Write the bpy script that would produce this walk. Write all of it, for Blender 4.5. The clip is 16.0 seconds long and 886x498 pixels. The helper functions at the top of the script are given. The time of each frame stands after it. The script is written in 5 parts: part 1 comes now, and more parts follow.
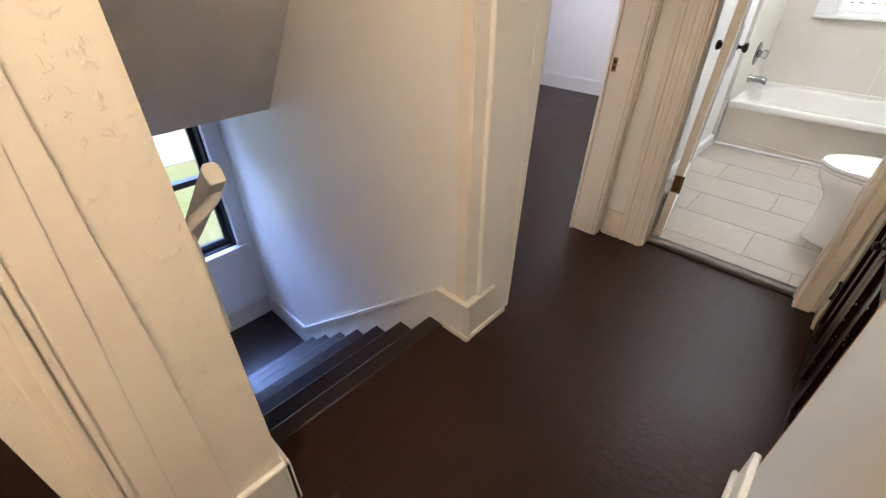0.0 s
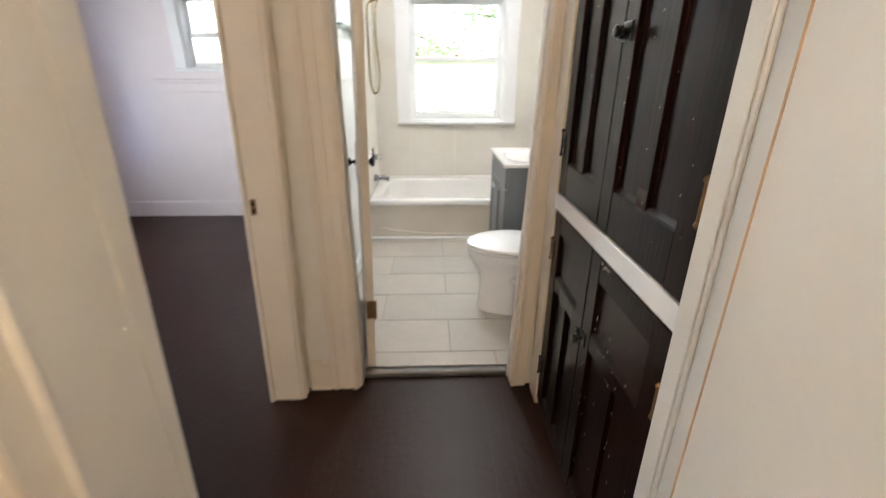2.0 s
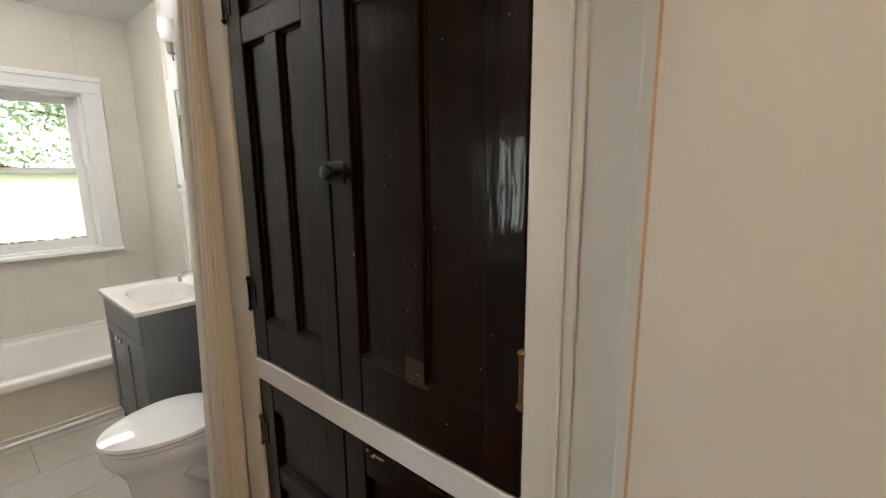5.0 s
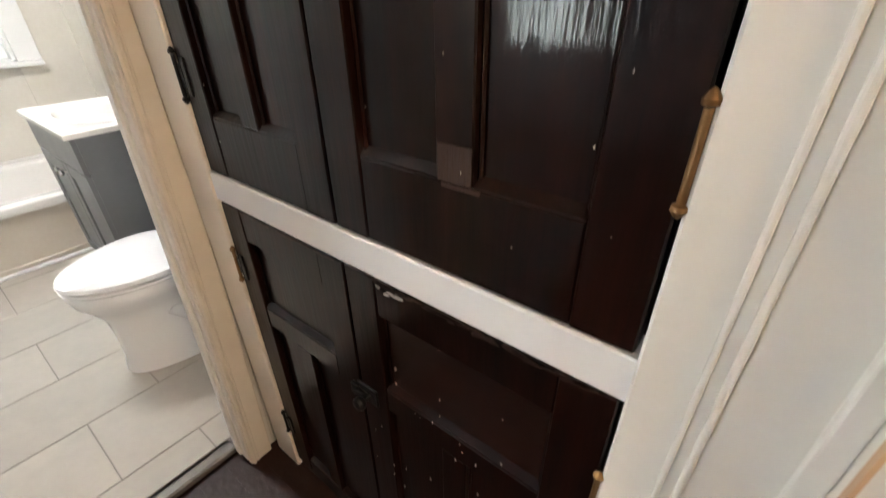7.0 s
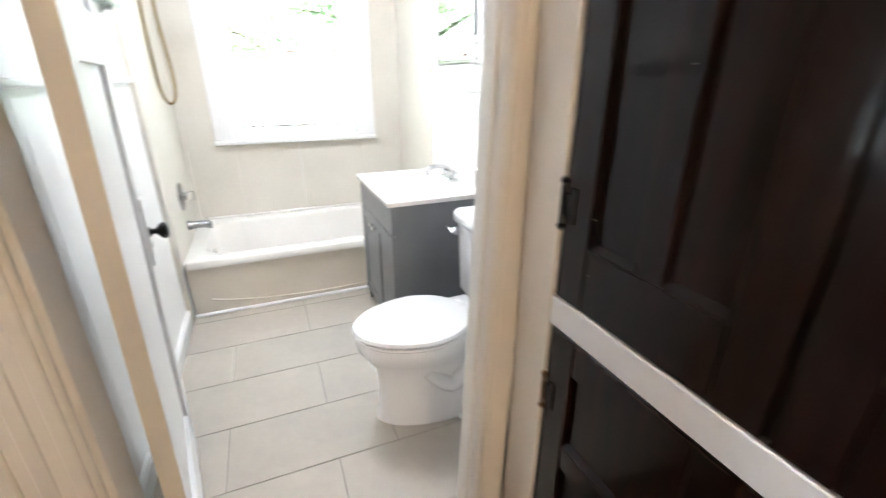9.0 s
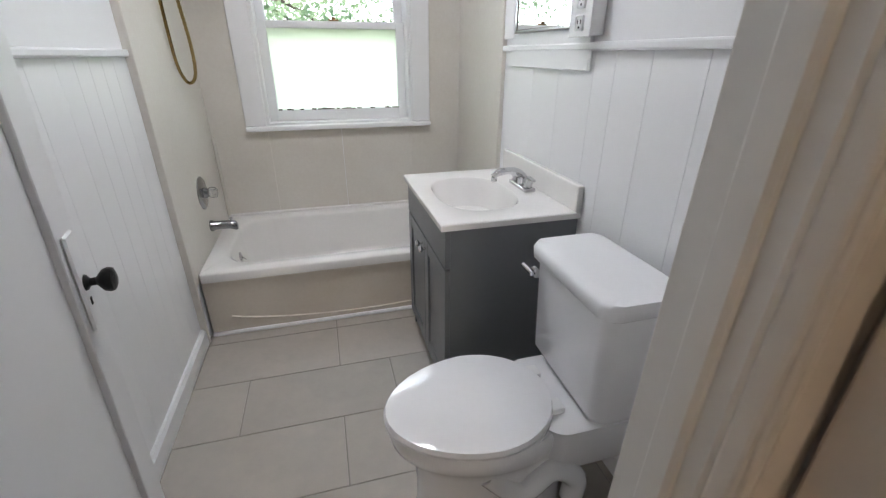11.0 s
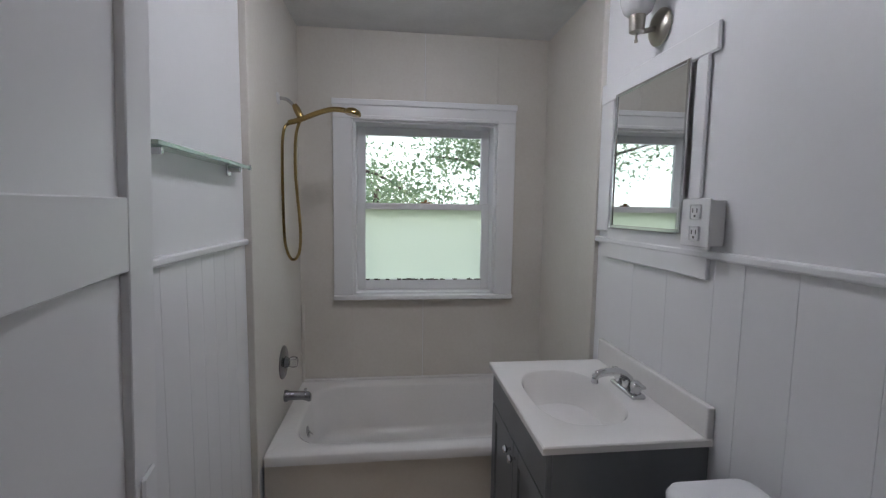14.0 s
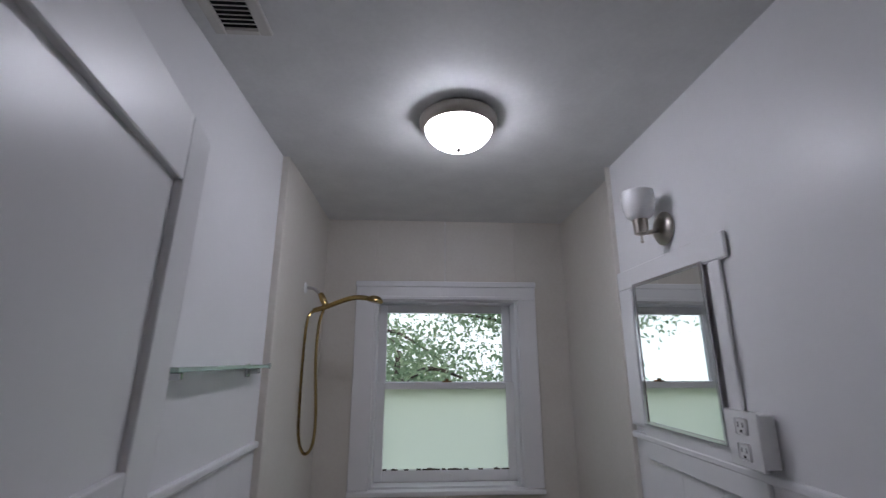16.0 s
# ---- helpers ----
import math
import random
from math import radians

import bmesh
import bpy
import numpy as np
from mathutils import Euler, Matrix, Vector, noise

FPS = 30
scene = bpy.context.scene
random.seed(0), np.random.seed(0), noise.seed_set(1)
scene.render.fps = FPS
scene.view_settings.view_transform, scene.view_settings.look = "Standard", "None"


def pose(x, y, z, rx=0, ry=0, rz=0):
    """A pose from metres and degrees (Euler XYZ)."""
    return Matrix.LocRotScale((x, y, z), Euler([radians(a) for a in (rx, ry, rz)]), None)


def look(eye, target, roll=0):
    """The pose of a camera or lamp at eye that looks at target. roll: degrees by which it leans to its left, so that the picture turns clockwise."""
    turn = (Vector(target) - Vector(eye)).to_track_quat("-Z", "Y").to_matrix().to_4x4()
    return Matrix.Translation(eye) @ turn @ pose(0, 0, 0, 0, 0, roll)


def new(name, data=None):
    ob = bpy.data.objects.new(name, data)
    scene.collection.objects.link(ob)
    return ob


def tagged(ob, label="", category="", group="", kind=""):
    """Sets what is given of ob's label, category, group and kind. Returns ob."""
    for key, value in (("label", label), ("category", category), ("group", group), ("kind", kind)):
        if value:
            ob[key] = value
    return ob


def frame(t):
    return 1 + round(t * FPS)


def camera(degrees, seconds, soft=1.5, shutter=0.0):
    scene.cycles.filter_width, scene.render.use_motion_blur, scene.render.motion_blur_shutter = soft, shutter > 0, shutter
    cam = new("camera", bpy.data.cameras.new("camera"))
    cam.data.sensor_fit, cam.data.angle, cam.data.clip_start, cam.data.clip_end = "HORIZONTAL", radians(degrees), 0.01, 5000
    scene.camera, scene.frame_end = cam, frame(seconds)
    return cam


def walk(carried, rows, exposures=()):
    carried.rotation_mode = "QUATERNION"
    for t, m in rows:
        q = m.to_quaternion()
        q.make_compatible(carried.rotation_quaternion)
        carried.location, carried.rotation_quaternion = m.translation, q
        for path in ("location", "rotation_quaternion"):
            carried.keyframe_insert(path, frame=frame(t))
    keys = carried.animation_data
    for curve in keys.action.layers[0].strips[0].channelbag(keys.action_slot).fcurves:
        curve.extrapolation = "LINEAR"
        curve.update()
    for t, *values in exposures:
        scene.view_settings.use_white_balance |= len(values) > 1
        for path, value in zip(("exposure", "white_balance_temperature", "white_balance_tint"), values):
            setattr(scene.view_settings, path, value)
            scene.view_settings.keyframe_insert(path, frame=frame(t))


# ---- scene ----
cam = camera(91.7, 16.0, soft=1.25, shutter=0.4)
PATH = [
    (0, (0.746, -2.129, 1.3), (-0.392, -0.935, 0.169), -0.2),
    (0.5, (0.69, -2.098, 1.304), (-0.366, -0.8, 0.209), 1.6),
    (1, (0.61, -2.026, 1.323), (-0.05, -0.439, 0.301), 2.9),
    (1.5, (0.591, -1.873, 1.302), (0.286, -0.13, 0.37), 2.3),
    (2, (0.518, -1.605, 1.338), (0.575, 0.244, 0.579), 0.1),
    (2.5, (0.508, -1.492, 1.403), (1.052, 0.338, 0.808), 1.9),
    (3, (0.41, -1.402, 1.477), (1.523, 0.225, 1.137), 3.7),
    (5.3, (0.512, -1.138, 1.399), (2.027, 0.104, 0.998), -0.8),
    (5.5, (0.567, -1.078, 1.377), (2.074, 0.141, 0.886), -0.8),
    (6, (0.631, -0.997, 1.327), (2.087, 0.219, 0.692), -0.9),
    (6.5, (0.648, -0.967, 1.285), (2.044, 0.183, 0.433), -2.2),
    (7, (0.635, -0.977, 1.242), (1.968, 0.097, 0.207), -0.8),
    (7.5, (0.615, -0.986, 1.202), (1.888, 0.04, 0.05), 2.2),
    (8, (0.611, -0.985, 1.212), (1.892, 0.058, 0.085), 3.1),
    (8.5, (0.534, -0.931, 1.298), (1.645, 0.522, 0.49), 1.2),
    (9, (0.516, -0.704, 1.317), (1.222, 1.013, 0.573), -0.0),
    (9.2, (0.551, -0.619, 1.3), (1.117, 1.148, 0.553), 0.9),
    (11.3, (0.651, -0.133, 1.303), (1.131, 1.623, 0.474), 0.1),
    (11.5, (0.65, -0.112, 1.32), (1.2, 1.669, 0.594), 0.2),
    (12, (0.634, -0.077, 1.351), (1.129, 1.765, 0.751), 0.0),
    (12.5, (0.619, -0.053, 1.376), (0.994, 1.85, 0.886), -0.3),
    (13, (0.609, -0.032, 1.398), (0.887, 1.907, 0.993), -0.6),
    (13.5, (0.585, -0.015, 1.44), (0.806, 1.958, 1.198), 0.7),
    (14, (0.579, -0.012, 1.444), (0.807, 1.966, 1.258), 0.8),
    (14.5, (0.586, -0.007, 1.451), (0.837, 1.97, 1.282), 0.2),
    (15, (0.607, 0.003, 1.497), (0.846, 1.988, 1.453), 0.0),
    (15.5, (0.654, -0.012, 1.584), (0.862, 1.934, 1.997), -0.1),
    (16, (0.595, -0.014, 1.609), (0.708, 1.92, 2.108), -0.0),
]
EXPOSURES = [(0, 2.1, 6500, 10), (1.5, 2.05, 6700, 10), (3.0, 1.6, 6900, 10), (5.5, 1.27, 7300, 10), (6.5, 1.85, 7000, 10), (7.5, 2.4, 6700, 11), (8.2, 2.45, 6500, 11), (9.2, 2.3, 6350, 10),
             (11.3, 0.9, 6350, 13), (12.0, 0.7, 6350, 13), (13.0, 0.3, 6250, 15), (13.8, 0.03, 6200, 16), (14.5, -0.25, 6200, 17), (15.0, -0.27, 6150, 19), (15.4, -0.25, 6100, 19), (16, -0.52, 6050, 20)]
walk(cam, [(t, look(eye, aim, roll)) for t, eye, aim, roll in PATH], EXPOSURES)

# ---- sky, sun and lamps ----
world = bpy.data.worlds.new("sky")
scene.world = world
world.use_nodes = True
wn = world.node_tree
sky = wn.nodes.new("ShaderNodeTexSky")
sky.sky_type = "NISHITA"
sky.sun_disc = False
sky.dust_density, sky.air_density = 0.4, 1.0
sky.sun_elevation, sky.sun_rotation = radians(50), radians(200)
wn.links.new(sky.outputs["Color"], wn.nodes["Background"].inputs["Color"])
wn.nodes["Background"].inputs["Strength"].default_value = 0.15
sun = new("sun", bpy.data.lights.new("sun", "SUN"))
sun.data.energy, sun.data.angle, sun.data.color = 5.0, radians(0.6), (1.0, 0.95, 0.87)
sun.matrix_world = look((0, 0, 30), (0 + 30 * math.tan(radians(40)) * math.sin(radians(200)), 30 * -math.tan(radians(40)) * math.cos(radians(200)), 0))
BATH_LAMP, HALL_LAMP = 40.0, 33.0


def sky_lamp(name, eye, aim, wide, high, watts, color):
    """A soft lamp of sky light at a window, which shines in through it."""
    ob = new(name, bpy.data.lights.new(name, "AREA"))
    ob.data.shape, ob.data.size, ob.data.size_y, ob.data.energy, ob.data.color = "RECTANGLE", wide, high, watts, color
    ob.matrix_world = look(eye, aim)


sky_lamp("landing_sky", (-3.3, -1.56, 1.5), (-1.0, -1.3, -0.7), 1.2, 1.2, 80, (0.28, 0.43, 1.0))
sky_lamp("bedroom_sky", (-2.87, 1.02, 1.25), (0.0, 1.02, 1.25), 0.74, 1.0, 12, (0.88, 0.94, 1.0))
sky_lamp("bath_sky", (0.78, 3.9, 2.9), (0.78, 1.4, 0.5), 1.2, 1.2, 9, (0.75, 0.86, 1.0))


# ---- materials ----
def mat(name, color, rough=0.5, metal=0.0, var=0.06, scale=6.0, fine=60.0, bump=0.05, bump_scale=40.0, coat=0.0, spec=0.5, stretch=(1, 1, 1), tint=None, rand=0.0):
    """A surface with two scales of colour variation, uneven gloss and a fine relief, in metres."""
    m = bpy.data.materials.new(name)
    m.use_nodes = True
    n, l = m.node_tree.nodes, m.node_tree.links
    b = n["Principled BSDF"]
    b.inputs["Metallic"].default_value = metal
    b.inputs["Specular IOR Level"].default_value = spec
    b.inputs["Coat Weight"].default_value = coat
    b.inputs["Coat Roughness"].default_value = 0.07
    tc, mp = n.new("ShaderNodeTexCoord"), n.new("ShaderNodeMapping")
    mp.inputs["Scale"].default_value = stretch
    l.new(tc.outputs["Object"], mp.inputs["Vector"])

    def noise_at(s, detail):
        t = n.new("ShaderNodeTexNoise")
        t.inputs["Scale"].default_value, t.inputs["Detail"].default_value = s, detail
        l.new(mp.outputs["Vector"], t.inputs["Vector"])
        return t.outputs["Fac"]

    big, small = noise_at(scale, 5), noise_at(fine, 3)
    both = n.new("ShaderNodeMath")
    both.operation = "MULTIPLY_ADD"
    l.new(small, both.inputs[0])
    both.inputs[1].default_value = 0.4
    l.new(big, both.inputs[2])
    ramp = n.new("ShaderNodeMapRange")
    ramp.inputs["From Min"].default_value, ramp.inputs["From Max"].default_value = 0.45, 0.95
    l.new(both.outputs[0], ramp.inputs["Value"])
    mix = n.new("ShaderNodeMix")
    mix.data_type = "RGBA"
    other = tint or tuple(c * (1 - 2.2 * var) for c in color)
    mix.inputs["A"].default_value, mix.inputs["B"].default_value = (*other, 1), (*color, 1)
    l.new(ramp.outputs["Result"], mix.inputs["Factor"])
    out = mix.outputs["Result"]
    if rand:
        info, hsv, rr = n.new("ShaderNodeObjectInfo"), n.new("ShaderNodeHueSaturation"), n.new("ShaderNodeMapRange")
        l.new(info.outputs["Random"], rr.inputs["Value"])
        rr.inputs["To Min"].default_value, rr.inputs["To Max"].default_value = 1 - rand, 1 + rand
        l.new(rr.outputs["Result"], hsv.inputs["Value"])
        l.new(out, hsv.inputs["Color"])
        out = hsv.outputs["Color"]
    l.new(out, b.inputs["Base Color"])
    rg = n.new("ShaderNodeMapRange")
    rg.inputs["To Min"].default_value, rg.inputs["To Max"].default_value = max(0.02, rough * 0.75), min(1, rough * 1.25)
    l.new(big, rg.inputs["Value"])
    l.new(rg.outputs["Result"], b.inputs["Roughness"])
    if bump:
        bp = n.new("ShaderNodeBump")
        bp.inputs["Strength"].default_value, bp.inputs["Distance"].default_value = bump, 0.01
        l.new(noise_at(bump_scale, 4), bp.inputs["Height"])
        l.new(bp.outputs["Normal"], b.inputs["Normal"])
        l.new(bp.outputs["Normal"], b.inputs["Coat Normal"])
    return m


def glow(name, color, strength):
    m = bpy.data.materials.new(name)
    m.use_nodes = True
    b = m.node_tree.nodes["Principled BSDF"]
    b.inputs["Base Color"].default_value = (0.9, 0.9, 0.88, 1)
    b.inputs["Emission Color"].default_value, b.inputs["Emission Strength"].default_value = (*color, 1), strength
    return m


def clear_glass(name, color=(0.95, 1, 0.97), rough=0.0, mix_clear=0.0):
    m = bpy.data.materials.new(name)
    m.use_nodes = True
    b = m.node_tree.nodes["Principled BSDF"]
    b.inputs["Base Color"].default_value = (*color, 1)
    b.inputs["Transmission Weight"].default_value, b.inputs["Roughness"].default_value, b.inputs["IOR"].default_value = 1.0, rough, 1.45
    return m


def frosted_glass(name):
    m = bpy.data.materials.new(name)
    m.use_nodes = True
    n, l = m.node_tree.nodes, m.node_tree.links
    b = n["Principled BSDF"]
    b.inputs["Base Color"].default_value, b.inputs["Roughness"].default_value = (0.8, 0.9, 0.82, 1), 0.25
    t, mx = n.new("ShaderNodeBsdfTranslucent"), n.new("ShaderNodeMixShader")
    t.inputs["Color"].default_value = (0.9, 0.95, 0.84, 1)
    mx.inputs["Fac"].default_value = 0.9
    l.new(b.outputs["BSDF"], mx.inputs[1])
    l.new(t.outputs["BSDF"], mx.inputs[2])
    l.new(mx.outputs["Shader"], n["Material Output"].inputs["Surface"])
    tex, bp = n.new("ShaderNodeTexNoise"), n.new("ShaderNodeBump")
    tex.inputs["Scale"].default_value = 90
    bp.inputs["Strength"].default_value, bp.inputs["Distance"].default_value = 0.3, 0.004
    l.new(tex.outputs["Fac"], bp.inputs["Height"])
    l.new(bp.outputs["Normal"], b.inputs["Normal"])
    return m


def leaf_material(name):
    """Leaves that let light through, each of its own green."""
    m = bpy.data.materials.new(name)
    m.use_nodes = True
    n, l = m.node_tree.nodes, m.node_tree.links
    b, t, mx = n["Principled BSDF"], n.new("ShaderNodeBsdfTranslucent"), n.new("ShaderNodeMixShader")
    geo, ramp = n.new("ShaderNodeNewGeometry"), n.new("ShaderNodeValToRGB")
    ramp.color_ramp.elements[0].color, ramp.color_ramp.elements[1].color = (0.24, 0.35, 0.2, 1), (0.4, 0.51, 0.31, 1)
    l.new(geo.outputs["Random Per Island"], ramp.inputs["Fac"])
    l.new(ramp.outputs["Color"], b.inputs["Base Color"])
    l.new(ramp.outputs["Color"], t.inputs["Color"])
    b.inputs["Roughness"].default_value = 0.35
    mx.inputs["Fac"].default_value = 0.6
    l.new(b.outputs["BSDF"], mx.inputs[1])
    l.new(t.outputs["BSDF"], mx.inputs[2])
    l.new(mx.outputs["Shader"], n["Material Output"].inputs["Surface"])
    return m


CREAM = mat("cream_trim_paint", (0.76, 0.69, 0.6), 0.32, var=0.025, bump=0.1, bump_scale=25)
HALL_WALL = mat("hall_wall_paint", (0.76, 0.73, 0.68), 0.42, var=0.02, bump=0.1, bump_scale=14)
PLASTER = mat("rough_painted_plaster", (0.76, 0.7, 0.61), 0.4, var=0.03, bump=0.8, bump_scale=30)
pn, pl = PLASTER.node_tree.nodes, PLASTER.node_tree.links
ridge, cut, bump_in = pn.new("ShaderNodeTexNoise"), pn.new("ShaderNodeMapRange"), pn["Bump"]
ridge.inputs["Scale"].default_value, ridge.inputs["Detail"].default_value, ridge.inputs["Distortion"].default_value = 38, 5, 0.4
cut.inputs["From Min"].default_value, cut.inputs["From Max"].default_value = 0.57, 0.7
pl.new(pn["Texture Coordinate"].outputs["Object"], ridge.inputs["Vector"])
pl.new(ridge.outputs["Fac"], cut.inputs["Value"])
pl.new(cut.outputs["Result"], bump_in.inputs["Height"])
bump_in.inputs["Strength"].default_value, bump_in.inputs["Distance"].default_value = 0.4, 0.006
STAIR_WALL = mat("stair_wall_plaster", (0.77, 0.74, 0.7), 0.35, var=0.02, scale=3, bump=0.2, bump_scale=6)
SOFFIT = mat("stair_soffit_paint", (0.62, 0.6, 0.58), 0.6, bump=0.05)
CEILING = mat("ceiling_paint", (0.72, 0.72, 0.71), 0.6, bump=0.06, bump_scale=50)
FLOOR = mat("dark_brown_floor_paint", (0.03, 0.0105, 0.0068), 0.38, var=0.15, scale=2.5, bump=0.22, bump_scale=35, spec=0.22, tint=(0.019, 0.0072, 0.005), rand=0.03)
STAIR = mat("dark_stair_paint", (0.02, 0.011, 0.011), 0.36, var=0.15, scale=4, bump=0.1, bump_scale=30)
WHITE = mat("white_gloss_paint", (0.8, 0.8, 0.81), 0.34, var=0.008, bump=0.04, bump_scale=20)
BATH_WALL = mat("white_wall_paint", (0.79, 0.79, 0.8), 0.4, var=0.012, bump=0.09, bump_scale=12)
SURROUND = mat("cream_tub_surround", (0.71, 0.68, 0.63), 0.45, var=0.02, scale=2.0, bump=0.05, bump_scale=10, tint=(0.63, 0.59, 0.53))
BED_WALL = mat("bedroom_wall_paint", (0.76, 0.69, 0.71), 0.5, var=0.02, bump=0.06)
TILE = mat("stone_floor_tile", (0.46, 0.42, 0.37), 0.48, var=0.12, scale=5, fine=25, bump=0.06, bump_scale=30, spec=0.4, tint=(0.4, 0.365, 0.325), rand=0.05)
GROUT = mat("grey_grout", (0.27, 0.25, 0.23), 0.85, bump=0.2, bump_scale=200)
SILL = mat("grey_threshold_paint", (0.2, 0.185, 0.175), 0.5, var=0.15, bump=0.2, bump_scale=40)
DARKWOOD = mat("dark_stained_wood", (0.017, 0.0043, 0.0026), 0.34, var=0.3, scale=3, fine=24, bump=0.07, bump_scale=8, coat=0.4, spec=0.05, stretch=(12, 12, 0.9), tint=(0.0022, 0.0016, 0.0014), rand=0.2)
BAREWOOD = mat("worn_bare_wood", (0.036, 0.012, 0.0045), 0.85, var=0.3, scale=8, bump=0.3, stretch=(8, 8, 1), tint=(0.025, 0.01, 0.006))
PINE = mat("bare_pine_edge", (0.72, 0.45, 0.26), 0.5, var=0.15, scale=9)
CHIP = mat("chipped_white_paint", (0.42, 0.38, 0.33), 0.6, var=0.1, bump=0.2)
IRON = mat("blackened_iron", (0.012, 0.011, 0.01), 0.38, 0.6, var=0.2, bump=0.2, bump_scale=80)
BRASS_OLD = mat("worn_brass_hinge", (0.35, 0.2, 0.09), 0.4, 0.8, var=0.3, bump=0.2, bump_scale=90)
GOLD = mat("polished_brass", (0.42, 0.3, 0.12), 0.22, 1.0, var=0.1, bump=0.0)
CHROME = mat("chrome", (0.62, 0.62, 0.63), 0.1, 1.0, var=0.03, bump=0.0)
NICKEL = mat("brushed_nickel", (0.42, 0.39, 0.34), 0.3, 1.0, var=0.06, bump=0.03, bump_scale=150)
PORCELAIN = mat("white_porcelain", (0.84, 0.84, 0.86), 0.08, var=0.015, bump=0.0, spec=0.6)
ENAMEL = mat("white_tub_enamel", (0.78, 0.76, 0.74), 0.14, var=0.03, scale=3, bump=0.0)
APRON = mat("cream_tub_apron", (0.7, 0.65, 0.58), 0.25, var=0.05, scale=3, bump=0.02, tint=(0.64, 0.58, 0.5))
MARBLE = mat("cultured_marble", (0.82, 0.8, 0.78), 0.12, var=0.02, bump=0.0)
GREY = mat("grey_vanity_paint", (0.17, 0.18, 0.19), 0.38, var=0.05, bump=0.03, bump_scale=60)
# near-black colour stands in for the shade inside holes, slots and gaps
GAP_SHADE = mat("gap_shade", (0.01, 0.01, 0.01), 0.9, bump=0)
PLASTIC = mat("white_plastic", (0.78, 0.78, 0.78), 0.3, var=0.02, bump=0.0)
BLACKFRAME = mat("black_window_frame", (0.014, 0.014, 0.016), 0.4, var=0.1, bump=0.05)
VENTMETAL = mat("vent_enamel", (0.6, 0.58, 0.54), 0.4, var=0.05, bump=0.03)
BLUE = mat("blue_print", (0.03, 0.05, 0.3), 0.5, bump=0)
CAULK = mat("old_putty", (0.1, 0.085, 0.06), 0.8, var=0.3, bump=0.4, bump_scale=90)
GLASS = clear_glass("window_glass")
SHELF_GLASS = clear_glass("green_edge_glass", (0.78, 0.96, 0.86), 0.12)
SHELF_GLASS.node_tree.nodes["Principled BSDF"].inputs["Transmission Weight"].default_value = 0.65
# darkened chrome: the dark hall's reflection is put into the base colour
REFLECTION_CHROME = mat("dark_reflection_chrome", (0.3, 0.3, 0.31), 0.16, 1.0, var=0.08, bump=0.0)
FROST = frosted_glass("obscure_glass")
OPAL = mat("opal_shade_glass", (0.8, 0.8, 0.8), 0.25, bump=0)
MIRROR = mat("mirror_silver", (0.86, 0.88, 0.87), 0.02, 1.0, var=0.0, bump=0.0)
LEAF = leaf_material("green_leaves")
BARK = mat("tree_bark", (0.12, 0.09, 0.07), 0.9, var=0.3, bump=0.6, bump_scale=20)
GRASS = mat("lawn_ground", (0.09, 0.12, 0.05), 0.95, var=0.3, scale=0.6, fine=8, bump=0.4, tint=(0.12, 0.11, 0.08))
SIDING = mat("pale_siding", (0.62, 0.63, 0.66), 0.6, var=0.05, bump=0.05)
ROOFING = mat("grey_shingles", (0.2, 0.2, 0.22), 0.9, var=0.2, bump=0.4)


# ---- helpers for meshes ----
def box(bm, x0, x1, y0, y1, z0, z1, bevel=0.0, seg=1):
    vs = bmesh.ops.create_cube(bm, size=1.0)["verts"]
    for v in vs:
        v.co = Vector(((x0 + x1) / 2 + v.co.x * (x1 - x0), (y0 + y1) / 2 + v.co.y * (y1 - y0), (z0 + z1) / 2 + v.co.z * (z1 - z0)))
    if bevel:
        bmesh.ops.bevel(bm, geom=list({e for v in vs for e in v.link_edges}), offset=bevel, segments=seg, profile=0.5, affect="EDGES")
    return bm


def boxes(*items, bevel=0.0):
    bm = bmesh.new()
    for b in items:
        box(bm, *b, bevel=bevel)
    return bm


def rings(bm, loops, close_a=True, close_b=True):
    """A skin over loops of points, each with the same count."""
    made = [[bm.verts.new(p) for p in loop] for loop in loops]
    k = len(made[0])
    for a, b in zip(made, made[1:]):
        for i in range(k):
            bm.faces.new((a[i], a[(i + 1) % k], b[(i + 1) % k], b[i]))
    if close_a:
        bm.faces.new(list(reversed(made[0])))
    if close_b:
        bm.faces.new(made[-1])
    bmesh.ops.recalc_face_normals(bm, faces=bm.faces[:])
    return bm


def lathe(bm, profile, m=None, steps=28):
    """profile: (radius, height) rows turned about the local z axis, placed by m."""
    m = m or Matrix()
    loops = [[m @ Vector((r * math.cos(a), r * math.sin(a), z)) for a in (2 * math.pi * i / steps for i in range(steps))] for r, z in profile]
    return rings(bm, loops)


def tube(bm, points, radius, steps=10, ends=True):
    """A round tube along points; radius: one number or one for each point."""
    points = [Vector(p) for p in points]
    loops, side = [], None
    for i, p in enumerate(points):
        way = (points[min(i + 1, len(points) - 1)] - points[max(i - 1, 0)]).normalized()
        side = (side - way * side.dot(way)).normalized() if side else way.orthogonal().normalized()
        up = way.cross(side)
        r = radius[i] if isinstance(radius, (list, tuple)) else radius
        loops.append([p + r * (math.cos(a) * side + math.sin(a) * up) for a in (2 * math.pi * j / steps for j in range(steps))])
    return rings(bm, loops, ends, ends)


